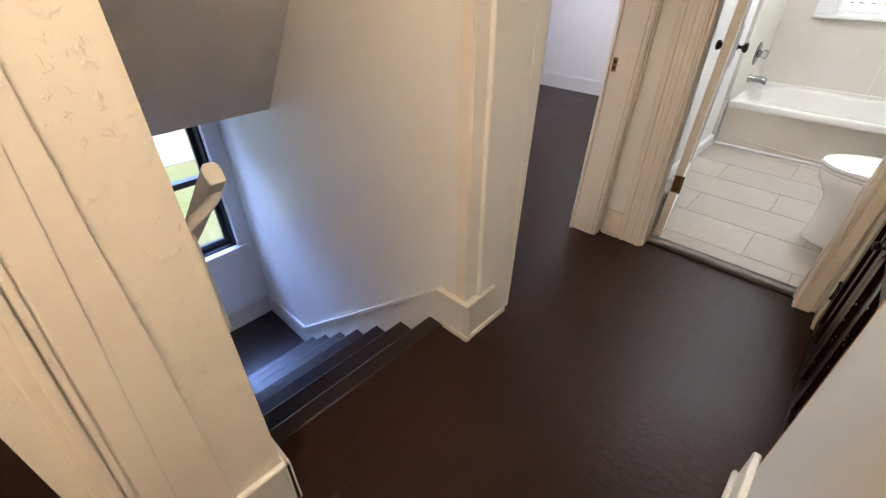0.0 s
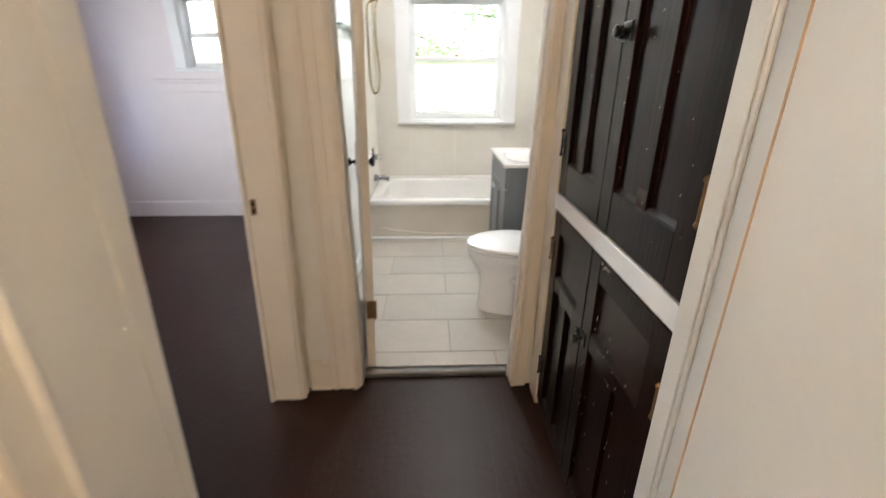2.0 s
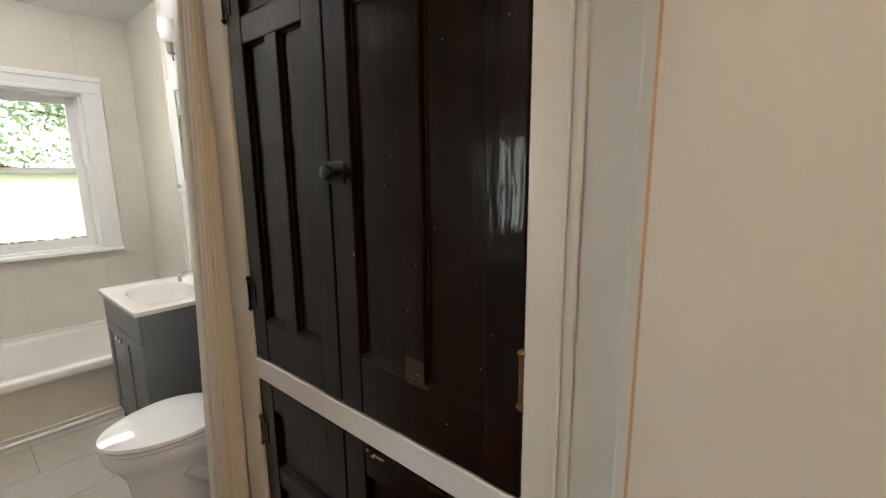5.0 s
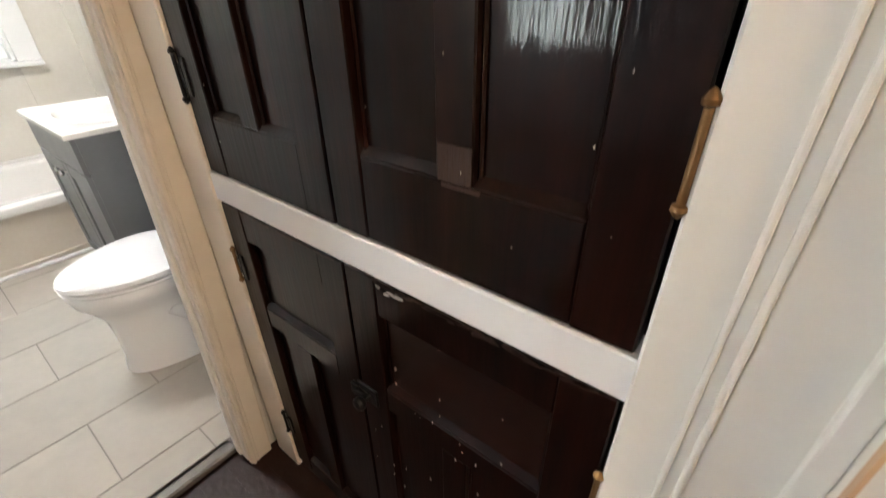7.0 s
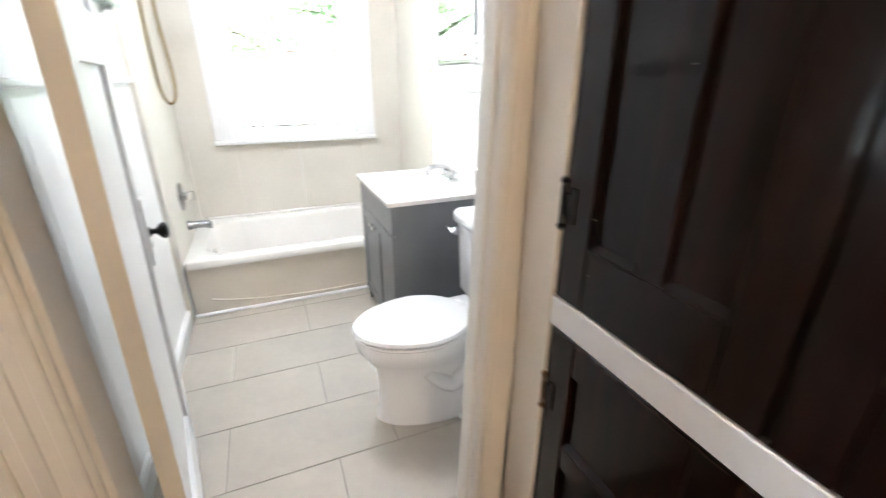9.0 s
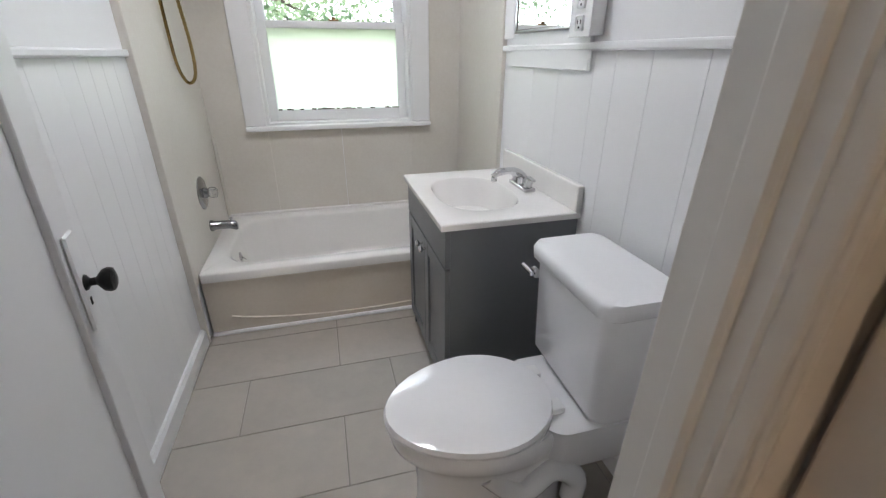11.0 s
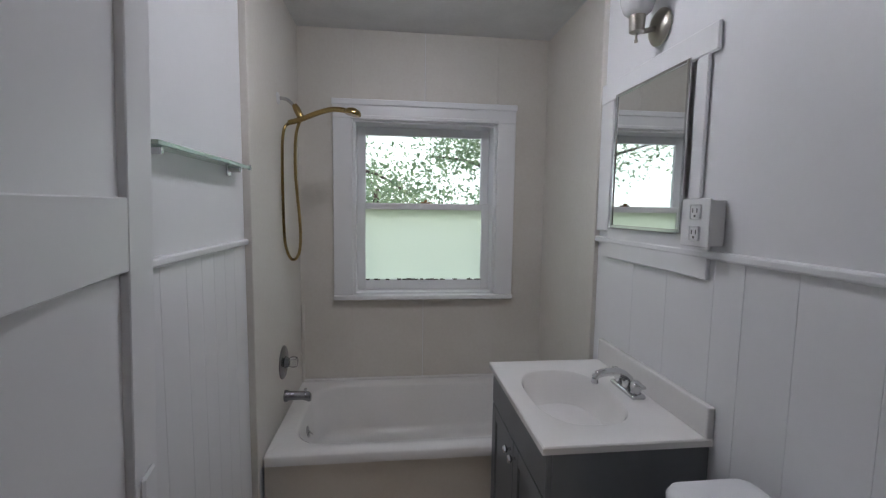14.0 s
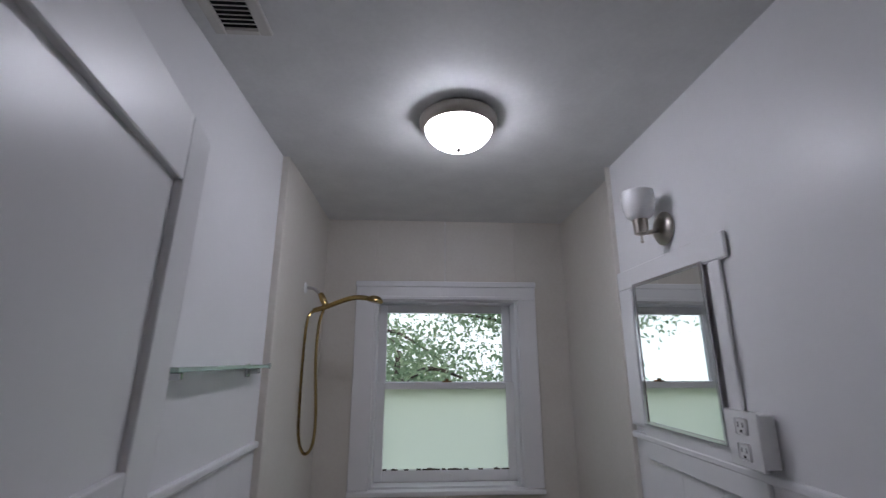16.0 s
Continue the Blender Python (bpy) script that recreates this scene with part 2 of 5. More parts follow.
def smooth_path(points, n=8):
    """Points on a smooth line through the given ones."""
    ps = [Vector(p) for p in points]
    out = []
    for i in range(len(ps) - 1):
        a, b, c, d = ps[max(i - 1, 0)], ps[i], ps[i + 1], ps[min(i + 2, len(ps) - 1)]
        for j in range(n):
            t = j / n
            out.append(0.5 * (2 * b + (c - a) * t + (2 * a - 5 * b + 4 * c - d) * t * t + (3 * b - a - 3 * c + d) * t ** 3))
    return out + [ps[-1]]


def mesh_object(name, bm, material, smooth=0.0):
    me = bpy.data.meshes.new(name)
    bm.to_mesh(me)
    bm.free()
    for m in material if isinstance(material, (list, tuple)) else (material,):
        me.materials.append(m)
    if smooth:
        me.polygons.foreach_set("use_smooth", [True] * len(me.polygons))
        me.set_sharp_from_angle(angle=radians(smooth))
    return new(name, me)


def part(name, bm, material, parent, label="", smooth=0.0):
    ob = mesh_object(name, bm, material, smooth)
    ob.parent = parent
    if label:
        ob["label"] = label
    return ob


def thing(name, label, category, group="", at=None):
    ob = new(name)
    ob.empty_display_size = 0.1
    if at:
        ob.matrix_world = at
    return tagged(ob, label, category, group)


def structure(name, bm, material, label, category="wall", smooth=0.0):
    return tagged(mesh_object(name, bm, material, smooth), label, category, kind="structure")


def local(bm, m):
    bmesh.ops.transform(bm, matrix=m, verts=bm.verts[:])
    return bm


# ---- the shell ----
CEIL, BF = 2.48, 0.03
WALL_T = 0.085
BX0, BX1, BY1 = -0.005, 1.475, 2.65  # bathroom faces: left, right, window wall
SX0, SX1 = 0.02, 1.525  # faces of the tub alcove
DOOR_L, DOOR_R, DOOR_H = 0.2, 0.876, 2.03  # bathroom door opening
LX = -0.06  # hall face of the wall with the bedroom door
STAIR_Y, NEAR_Y = -1.155, -1.975
LAND_X, LAND_Z = -2.17, -1.162

floor = structure("floor", boxes((-0.02, 1.1, -3.0, 0.07, -0.25, -0.012), (-0.18, -0.02, STAIR_Y - 0.795, STAIR_Y, -0.25, -0.012), (-2.75, 0.0, STAIR_Y + 0.12, 2.62, -0.25, -0.002), (-1.6, 0.0, -3.0, NEAR_Y - 0.1, -0.25, -0.002)), FLOOR, "dark brown painted wooden floor of hall and bedroom", "floor")
structure("wall_bath_front", boxes((-0.14, DOOR_L - 0.02, 0.0, WALL_T, -0.1, CEIL), (DOOR_R + 0.075, 1.72, 0.0, WALL_T, -0.1, CEIL), (DOOR_L - 0.02, DOOR_R + 0.075, 0.0, WALL_T, DOOR_H + 0.02, CEIL)), HALL_WALL, "white painted wall round the bathroom door")
structure("wall_bath_left", boxes((-0.14, BX0 - 0.012, WALL_T, 1.775, -0.1, CEIL), (-0.14, SX0 - 0.01, 1.775, 2.9, -0.1, CEIL)), BATH_WALL, "white painted bathroom side wall")
structure("wall_bath_right", boxes((BX1 + 0.012, 1.72, WALL_T, 1.79, -0.1, CEIL), (SX1 + 0.01, 1.72, 1.79, 2.9, -0.1, CEIL)), BATH_WALL, "white painted bathroom wall behind toilet and vanity")
WX0, WX1, WZ0, WZ1 = 0.335, 1.21, 0.911, 1.968  # rough opening of the bathroom window
structure("wall_bath_window", boxes((SX0 - 0.02, WX0, BY1 + 0.008, 2.9, -0.1, CEIL), (WX1, SX1 + 0.02, BY1 + 0.008, 2.9, -0.1, CEIL), (WX0, WX1, BY1 + 0.008, 2.9, -0.1, WZ0), (WX0, WX1, BY1 + 0.008, 2.9, WZ1, CEIL)), BATH_WALL, "bathroom wall with the sash window")
structure("ceiling_bath", boxes((-0.14, 1.72, 0.0, 2.9, CEIL, CEIL + 0.12)), CEILING, "plain painted bathroom ceiling", "ceiling")
structure("ceiling_hall", boxes((-2.95, 1.72, -3.1, -0.004, CEIL, CEIL + 0.12), (-2.95, -0.144, 0.0, 2.75, CEIL, CEIL + 0.12)), CEILING, "painted ceiling of hall and bedroom", "ceiling")
# hall: cabinet side, back, bedroom door wall, stair walls
CY0, CY1 = -0.935, -0.135
structure("wall_cabinet", boxes((0.985, 1.72, CY1, -0.002, -0.1, CEIL), (0.985, 1.72, -1.088, CY0, -0.1, CEIL), (0.985, 1.72, CY0, CY1, 2.06, CEIL), (1.5, 1.72, CY0, CY1, -0.1, 2.06), (0.932, 1.72, -3.0, -1.088, -0.1, CEIL)), HALL_WALL, "off-white painted hall wall holding the built-in cabinet")
structure("wall_hall_back", boxes((-1.7, 1.72, -3.12, -3.0, -0.1, CEIL)), HALL_WALL, "plain off-white wall at the hall's end")
BDY0, BDY1 = -0.885, -0.085  # bedroom door opening
structure("wall_bedroom_door", boxes((-0.19, LX, STAIR_Y + 0.12, BDY0 - 0.018, -0.1, CEIL), (-0.125, LX, BDY1 + 0.018, -0.004, -0.1, CEIL), (-0.19, LX, BDY0 - 0.018, BDY1 + 0.018, DOOR_H + 0.02, CEIL)), HALL_WALL, "off-white wall with the bedroom doorway")
structure("wall_stair_far", boxes((LAND_X - 0.15, LX, STAIR_Y, STAIR_Y + 0.12, -1.3, CEIL)), STAIR_WALL, "uneven white plaster wall beside the stairs")
ND0 = -2.34  # jamb of the near door
structure("wall_stair_near", boxes((LAND_X - 0.15, -0.002, NEAR_Y - 0.1, NEAR_Y, -1.3, CEIL), (-0.12, -0.002, ND0 + 0.02, NEAR_Y - 0.1, -0.1, CEIL), (-0.12, -0.002, -3.0, ND0 - 0.8, -0.1, CEIL), (-0.12, -0.002, ND0 - 0.8, ND0 + 0.02, DOOR_H, CEIL)), PLASTER, "rough white plaster wall end beside the stair head")
structure("wall_near_room", boxes((-1.72, -1.6, -3.0, NEAR_Y - 0.1, -0.1, CEIL)), HALL_WALL, "plain wall of the room by the stair head")
# landing
SW0, SW1, SWZ0, SWZ1 = -1.86, -1.265, -0.47, 0.6  # landing window opening in y and z
structure("wall_landing", boxes((LAND_X - 0.15, LAND_X, NEAR_Y, SW0, -1.3, CEIL), (LAND_X - 0.15, LAND_X, SW1, STAIR_Y, -1.3, CEIL), (LAND_X - 0.15, LAND_X, SW0, SW1, -1.3, SWZ0), (LAND_X - 0.15, LAND_X, SW0, SW1, SWZ1, CEIL)), BATH_WALL, "white wall of the stair landing with a window")
structure("floor_landing", boxes((LAND_X, -1.47, NEAR_Y, STAIR_Y, -1.32, LAND_Z)), STAIR, "dark painted landing floor", "floor")
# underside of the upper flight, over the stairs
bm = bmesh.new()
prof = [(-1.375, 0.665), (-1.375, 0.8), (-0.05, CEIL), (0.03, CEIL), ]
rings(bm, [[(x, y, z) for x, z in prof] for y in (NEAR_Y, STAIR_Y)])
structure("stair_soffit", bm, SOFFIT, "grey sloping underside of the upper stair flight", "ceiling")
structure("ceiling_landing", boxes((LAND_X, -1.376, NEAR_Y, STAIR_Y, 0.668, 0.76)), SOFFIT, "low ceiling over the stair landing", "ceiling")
# bedroom
BRX, BRY = -2.7, 2.62
bw_y0, bw_y1, bw_z0, bw_z1 = 0.62, 1.42, 0.72, 1.78  # side window
structure("wall_bedroom_side", boxes((BRX - 0.12, BRX, STAIR_Y + 0.1, bw_y0, -0.1, CEIL), (BRX - 0.12, BRX, bw_y1, BRY + 0.1, -0.1, CEIL), (BRX - 0.12, BRX, bw_y0, bw_y1, -0.1, bw_z0), (BRX - 0.12, BRX, bw_y0, bw_y1, bw_z1, CEIL)), BED_WALL, "pale bedroom wall with a sash window")
bx0, bx1, bz0, bz1 = -1.62, -1.0, 1.37, 1.95
structure("wall_bedroom_end", boxes((BRX, bx0, BRY, BRY + 0.12, -0.1, CEIL), (bx1, -0.14, BRY, BRY + 0.12, -0.1, CEIL), (bx0, bx1, BRY, BRY + 0.12, -0.1, bz0), (bx0, bx1, BRY, BRY + 0.12, bz1, CEIL)), BED_WALL, "pale bedroom end wall with a small high window")
structure("wall_bedroom_south", boxes((BRX, -0.19, STAIR_Y + 0.122, STAIR_Y + 0.14, -0.1, CEIL)), BED_WALL, "plain pale bedroom wall")
structure("wall_bedroom_bath", boxes((-0.155, -0.142, 0.0, BRY, -0.1, CEIL)), BED_WALL, "plain pale bedroom wall towards the bathroom")

structure("wall_lower", boxes((-2.3, 1.72, -3.12, 2.9, -3.2, -1.33), (-2.3, 1.72, -1.03, 2.9, -1.33, -0.26), (-2.3, 1.72, -3.12, -2.062, -1.33, -0.26), (-0.15, 1.72, -2.06, -1.032, -1.33, -0.26)), SIDING, "plain lower storey of the house under the rooms")

# ---- stairs ----
stairs = tagged(new("stairs"), "dark painted wooden stairs going down to a landing", "stairs", kind="structure")
RISE, RUN, X0 = 0.166, 0.205, -0.24
for i in range(7):
    x = X0 - RUN * i
    if i:
        bm = box(bmesh.new(), x - 0.012, x + RUN + 0.005, NEAR_Y + 0.002, STAIR_Y - 0.002, -RISE * i - 0.03, -RISE * i, 0.008, 2)
        part("tread", bm, STAIR, stairs)
    part("riser", boxes((x + 0.004, x + 0.022, NEAR_Y + 0.002, STAIR_Y - 0.002, -RISE * (i + 1), -RISE * i - 0.031)), STAIR, stairs)
part("nosing", box(bmesh.new(), X0 - 0.012, X0 + 0.06, NEAR_Y + 0.002, STAIR_Y - 0.002, -0.03, 0.0, 0.008, 2), STAIR, stairs)


def skirting(name, pts, h, depth, material, label, nvec):
    """A sloped or level skirting: pts along the wall's foot (x, y, z) and the side it stands out to."""
    bm = bmesh.new()
    loops = []
    n = Vector((*nvec, 0))
    for p in pts:
        p = Vector(p)
        loops.append([p, p + n * depth, p + n * depth + Vector((0, 0, h - 0.012)), p + n * depth * 0.5 + Vector((0, 0, h)), p + Vector((0, 0, h))])
    rings(bm, loops)
    return structure(name, bm, material, label, "baseboard")


# skirting down the stairs: a board over the teeth of the steps
bm = bmesh.new()
top = [(-1.60, LAND_Z + 0.17), (-0.19, 0.185), (LX + 0.03, 0.185)]
low = [(-1.60, LAND_Z - 0.01), (-0.25, -0.12), (LX + 0.03, -0.01)]
for d0, d1, lo, hi in ((0.0, 0.016, low, top), (0.0, 0.026, [(x, z - 0.016) for x, z in top], [(x, z + 0.004) for x, z in top])):
    rings(bm, [[(a[0], STAIR_Y - d0, a[1]), (a[0], STAIR_Y - d1, a[1]), (b[0], STAIR_Y - d1, b[1]), (b[0], STAIR_Y - d0, b[1])] for a, b in zip(lo, hi)])
structure("baseboard_stair", bm, HALL_WALL, "white stair skirting board with a moulded cap", "baseboard")
skirting("baseboard_landing_side", [(LAND_X, STAIR_Y, LAND_Z), (-1.6, STAIR_Y, LAND_Z)], 0.17, 0.018, HALL_WALL, "white skirting board on the landing", (0, -1))
skirting("baseboard_landing_end", [(LAND_X, NEAR_Y, LAND_Z), (LAND_X, STAIR_Y - 0.018, LAND_Z)], 0.17, 0.018, HALL_WALL, "white skirting board under the landing window", (1, 0))
# base block and shoe round the corner at the stair head
corner = boxes((LX, LX + 0.02, STAIR_Y - 0.02, -1.0, 0.0, 0.185), bevel=0.003)
box(corner, -0.165, LX + 0.03, STAIR_Y - 0.027, STAIR_Y - 0.016, 0.0, 0.028, 0.004)
box(corner, LX + 0.02, LX + 0.03, STAIR_Y - 0.027, -0.92, 0.0, 0.028, 0.004)
box(corner, -0.2, LX + 0.03, STAIR_Y - 0.028, STAIR_Y - 0.0005, 0.17, 0.19, 0.005, 2)
box(corner, LX - 0.0005, LX + 0.03, STAIR_Y - 0.028, -1.0, 0.171, 0.191, 0.005, 2)
box(corner, LX - 0.05, LX - 0.002, STAIR_Y - 0.007, STAIR_Y + 0.001, 0.19, CEIL - 0.001, 0.003, 2)
structure("baseboard_corner", corner, CREAM, "cream painted base block at the stair head", "baseboard")
near_base = boxes((-0.002, 0.018, -2.115, NEAR_Y + 0.015, 0.0, 0.185), bevel=0.004)
box(near_base, -0.12, 0.018, NEAR_Y, NEAR_Y + 0.018, 0.0, 0.185, 0.004)
structure("baseboard_near", near_base, HALL_WALL, "white base block of the plaster wall end", "baseboard")
structure("baseboard_hall", box(box(bmesh.new(), 0.914, 0.934, -2.98, -1.03, 0, 0.14, 0.004), 0.9, 0.916, -2.98, -1.03, 0, 0.03, 0.006), HALL_WALL, "white hall skirting board", "baseboard")
skirting("baseboard_bedroom_end", [(BRX, BRY, 0), (-0.16, BRY, 0)], 0.15, 0.02, BED_WALL, "pale bedroom skirting board", (0, -1))
skirting("baseboard_bedroom_side", [(BRX, BRY - 0.02, 0), (BRX, STAIR_Y + 0.15, 0)], 0.15, 0.02, BED_WALL, "pale bedroom skirting board", (1, 0))
skirting("baseboard_bath_left", [(BX0, 0.14, BF), (BX0, 1.78, BF)], 0.085, 0.02, WHITE, "white bathroom skirting board", (1, 0))
skirting("baseboard_bath_right", [(BX1, 0.14, BF), (BX1, 1.06, BF)], 0.085, 0.02, WHITE, "white bathroom skirting board", (-1, 0))


# ---- door casings ----
def casing_strip(bm, axis, face, out, a0, a1, z0, z1):
    """One upright casing board with two raised beads. axis: the wall's normal; face: its plane; out: the way it stands out."""
    w = a1 - a0
    for s0, s1, d in ((0, 1, 0.018), (0.1, 0.26, 0.024), (0.76, 0.93, 0.026), (0.4, 0.6, 0.021)):
        lo, hi = sorted((face, face + out * d))
        u0, u1 = a0 + w * s0, a0 + w * s1
        if axis == "y":
            box(bm, u0, u1, lo, hi, z0, z1, 0.003)
        else:
            box(bm, lo, hi, u0, u1, z0, z1, 0.003)


def head_strip(bm, axis, face, out, a0, a1, z0, z1):
    lo, hi = sorted((face, face + out * 0.021))
    if axis == "y":
        box(bm, a0, a1, lo, hi, z0, z1, 0.003)
    else:
        box(bm, lo, hi, a0, a1, z0, z1, 0.003)


def door_frame(name, label, material, uprights, head, jambs):
    ob = tagged(new(name), label, "door frame", kind="structure")
    for u in uprights:
        bm = bmesh.new()
        casing_strip(bm, *u)
        part("casing", bm, material, ob)
    for h in head:
        bm = bmesh.new()
        head_strip(bm, *h)
        part("head_casing", bm, material, ob)
    for j in jambs:
        part("jamb", boxes(j, bevel=0.003), material, ob)
    return ob


bath_frame = door_frame("door_1", "cream painted bathroom door frame with beaded casing", CREAM,
    [("y", 0.0, -1, 0.065, DOOR_L - 0.01, 0.0, DOOR_H), ],
    [("y", 0.0, -1, 0.05, 0.965, DOOR_H + 0.002, DOOR_H + 0.13)],
    [(DOOR_L - 0.02, DOOR_L, -0.004, WALL_T + 0.002, 0.0, DOOR_H), (DOOR_L - 0.02, DOOR_R + 0.08, -0.004, WALL_T + 0.002, DOOR_H, DOOR_H + 0.02)])
inner = bmesh.new()
casing_strip(inner, "y", WALL_T, 1, 0.075, DOOR_L - 0.005, BF, DOOR_H)
part("inner_casing", inner, WHITE, bath_frame, "white painted inner casing")
LEAN = Matrix(((1, 0, 0.033, 0), (0, 1, 0, 0), (0, 0, 1, 0), (0, 0, 0, 1)))  # the old door frame is out of plumb
right = bmesh.new()
box(right, DOOR_R + 0.002, DOOR_R + 0.07, -0.02, 0.0, 0.0, DOOR_H, 0.004, 2)
box(right, DOOR_R + 0.006, DOOR_R + 0.016, -0.025, -0.018, 0.0, DOOR_H, 0.003, 2)
box(right, DOOR_R + 0.02, DOOR_R + 0.026, -0.023, -0.018, 0.0, DOOR_H, 0.002)
part("casing", local(right, LEAN), CREAM, bath_frame)
part("jamb", local(boxes((DOOR_R, DOOR_R + 0.09, -0.003, WALL_T + 0.004, 0.0, DOOR_H), bevel=0.006), LEAN), HALL_WALL, bath_frame, "off-white leaning jamb")
part("stop", local(boxes((DOOR_R - 0.009, DOOR_R + 0.02, 0.02, 0.05, 0.02, DOOR_H), bevel=0.004), LEAN), HALL_WALL, bath_frame)
bed_frame = door_frame("door_2", "cream painted bedroom doorway without a door in view", CREAM,
    [],
    [("x", LX, 1, -1.06, -0.03, DOOR_H + 0.002, DOOR_H + 0.12)],
    [(-0.195, LX + 0.004, BDY0 - 0.018, BDY0, 0, DOOR_H), (-0.195, LX + 0.004, BDY0, BDY1, DOOR_H, DOOR_H + 0.018), (-0.155, -0.115, BDY0, BDY0 + 0.012, 0, DOOR_H)])
near_side = box(bmesh.new(), LX, LX + 0.014, -1.085, BDY0 - 0.004, 0.0, DOOR_H, 0.004, 2)
box(near_side, LX, LX + 0.02, -1.098, -1.08, 0.0, DOOR_H, 0.006, 3)
part("casing", near_side, HALL_WALL, bed_frame)
far = bmesh.new()
casing_strip(far, "x", LX, 1, BDY1 + 0.005, -0.03, 0.0, DOOR_H)
part("casing", local(far, LEAN), CREAM, bed_frame)
part("jamb", local(boxes((-0.19, LX + 0.004, BDY1, BDY1 + 0.075, 0, DOOR_H), bevel=0.003), LEAN), CREAM, bed_frame)
part("stop", local(boxes((-0.188, -0.17, BDY1 - 0.012, BDY1 + 0.001, 0, DOOR_H), bevel=0.003), LEAN), CREAM, bed_frame)
lean = bmesh.new()
rings(lean, [[(-0.19, BDY0 - 0.004, z), (LX + 0.016, BDY0 - 0.004, z), (LX + 0.016, BDY0 + 0.002 + 0.055 * z, z), (-0.19, BDY0 + 0.002 + 0.055 * z, z)] for z in (0.001, DOOR_H)])
part("jamb_lining", lean, HALL_WALL, bed_frame, "leaning off-white jamb lining")
part("strike_plate", local(boxes((-0.163, -0.142, BDY1 - 0.002, BDY1 + 0.001, 0.855, 0.915), bevel=0.001), LEAN), BRASS_OLD, bed_frame, "worn brass strike plate")
for z in (0.875, 0.9):
    part("strike_hole", local(boxes((-0.158, -0.147, BDY1 - 0.0035, BDY1 - 0.0015, z - 0.01, z + 0.004)), LEAN), GAP_SHADE, bed_frame)
near_frame = tagged(new("door_3"), "cream painted leaning door frame by the stair head", "door frame", kind="structure")
TILT = Matrix(((1, 0, 0, 0), (0, 1, 0.075, 0), (0, 0, 1, 0), (0, 0, 0, 1)))
part("backing_board", box(bmesh.new(), -0.002, 0.012, -2.265, -2.098, 0.0, DOOR_H, 0.003, 2), CREAM, near_frame)
for y0, y1, d in ((-2.268, -2.217, 0.017), (-2.283, -2.2705, 0.02), (-2.302, -2.2855, 0.026)):
    part("casing", local(box(bmesh.new(), -0.002, d, y0, y1, 0.0, DOOR_H, 0.003, 2), TILT), CREAM, near_frame)
part("jamb", local(box(bmesh.new(), -0.14, 0.004, -2.325, -2.3, 0, DOOR_H, 0.003), TILT), CREAM, near_frame)
part("stop", local(box(bmesh.new(), -0.1, -0.05, -2.34, -2.324, 0, DOOR_H, 0.003), TILT), CREAM, near_frame)
structure("threshold", boxes((DOOR_L + 0.001, DOOR_R - 0.001, 0.058, 0.11, 0.0, 0.027), bevel=0.006), SILL, "worn grey painted threshold strip at the bathroom", "threshold")
structure("base_post", boxes((-0.03, 0.066, -0.018, 0.0, 0.0, 0.15), (-0.03, 0.066, -0.026, 0.0, 0.0, 0.02), bevel=0.004), CREAM, "short cream baseboard between two door frames", "baseboard")

# ---- bathroom walls: boards, caps and tub surround ----
def wainscot(name, label, x, out, edges, z0, cap):
    ob = tagged(new(name), label, "wainscot", kind="structure")
    for a, b in zip(edges, edges[1:]):
        lo, hi = sorted((x, x - out * 0.014))
        part("board", box(bmesh.new(), lo, hi, a + 0.0003, b - 0.0003, z0, cap - 0.02, 0.0009), WHITE, ob)
    lo, hi = sorted((x - out * 0.012, x + out * 0.016))
    part("cap_moulding", box(bmesh.new(), lo, hi, edges[0], edges[-1], cap - 0.02, cap + 0.004, 0.006, 2), WHITE, ob)
    lo, hi = sorted((x - out * 0.014, x - out * 0.002))
    part("upper_panel", boxes((lo, hi, edges[0], edges[-1], cap, CEIL)), BATH_WALL, ob)
    return ob


wainscot("wainscot_left", "white painted board wainscot with a cap rail", BX0, 1, [0.125, 0.3, 0.47, 0.65, 0.83, 0.98, 1.13, 1.27, 1.37, 1.46, 1.55, 1.64, 1.76], BF, 1.312)
wainscot("wainscot_right", "white painted board wainscot behind toilet and vanity", BX1, -1, [0.125, 0.29, 0.46, 0.655, 0.835, 0.985, 1.09, 1.3, 1.5, 1.795], BF, 1.332)
sur = tagged(new("tub_surround"), "cream glossy panels lining the tub alcove", "wall panel", kind="structure")
for b in ((SX0 - 0.012, SX0, 1.776, BY1, 0.33, CEIL), (SX1, SX1 + 0.012, 1.792, BY1, 0.33, CEIL),
          (SX0, WX0 - 0.0, BY1 - 0.004, BY1 + 0.007, 0.33, CEIL), (WX1, SX1, BY1 - 0.004, BY1 + 0.007, 0.33, CEIL),
          (WX0 + 0.001, 0.762, BY1 - 0.004, BY1 + 0.007, 0.33, WZ0), (0.766, WX1 - 0.001, BY1 - 0.004, BY1 + 0.007, 0.33, WZ0),
          (WX0 + 0.001, 0.762, BY1 - 0.004, BY1 + 0.007, WZ1, CEIL), (0.766, WX1 - 0.001, BY1 - 0.004, BY1 + 0.007, WZ1, CEIL)):
    part("panel", boxes(b), SURROUND, sur)
part("edge_strip", box(bmesh.new(), SX0 - 0.03, SX0 + 0.002, 1.761, 1.778, BF, CEIL, 0.003), SURROUND, sur)
part("edge_strip", box(bmesh.new(), SX1 - 0.07, SX1 + 0.002, 1.786, 1.798, BF, CEIL, 0.003), SURROUND, sur)
part("bead", box(bmesh.new(), SX0, SX1, BY1 - 0.022, BY1 - 0.002, 0.36, 0.385, 0.006), ENAMEL, sur, "white caulked bead above the tub")
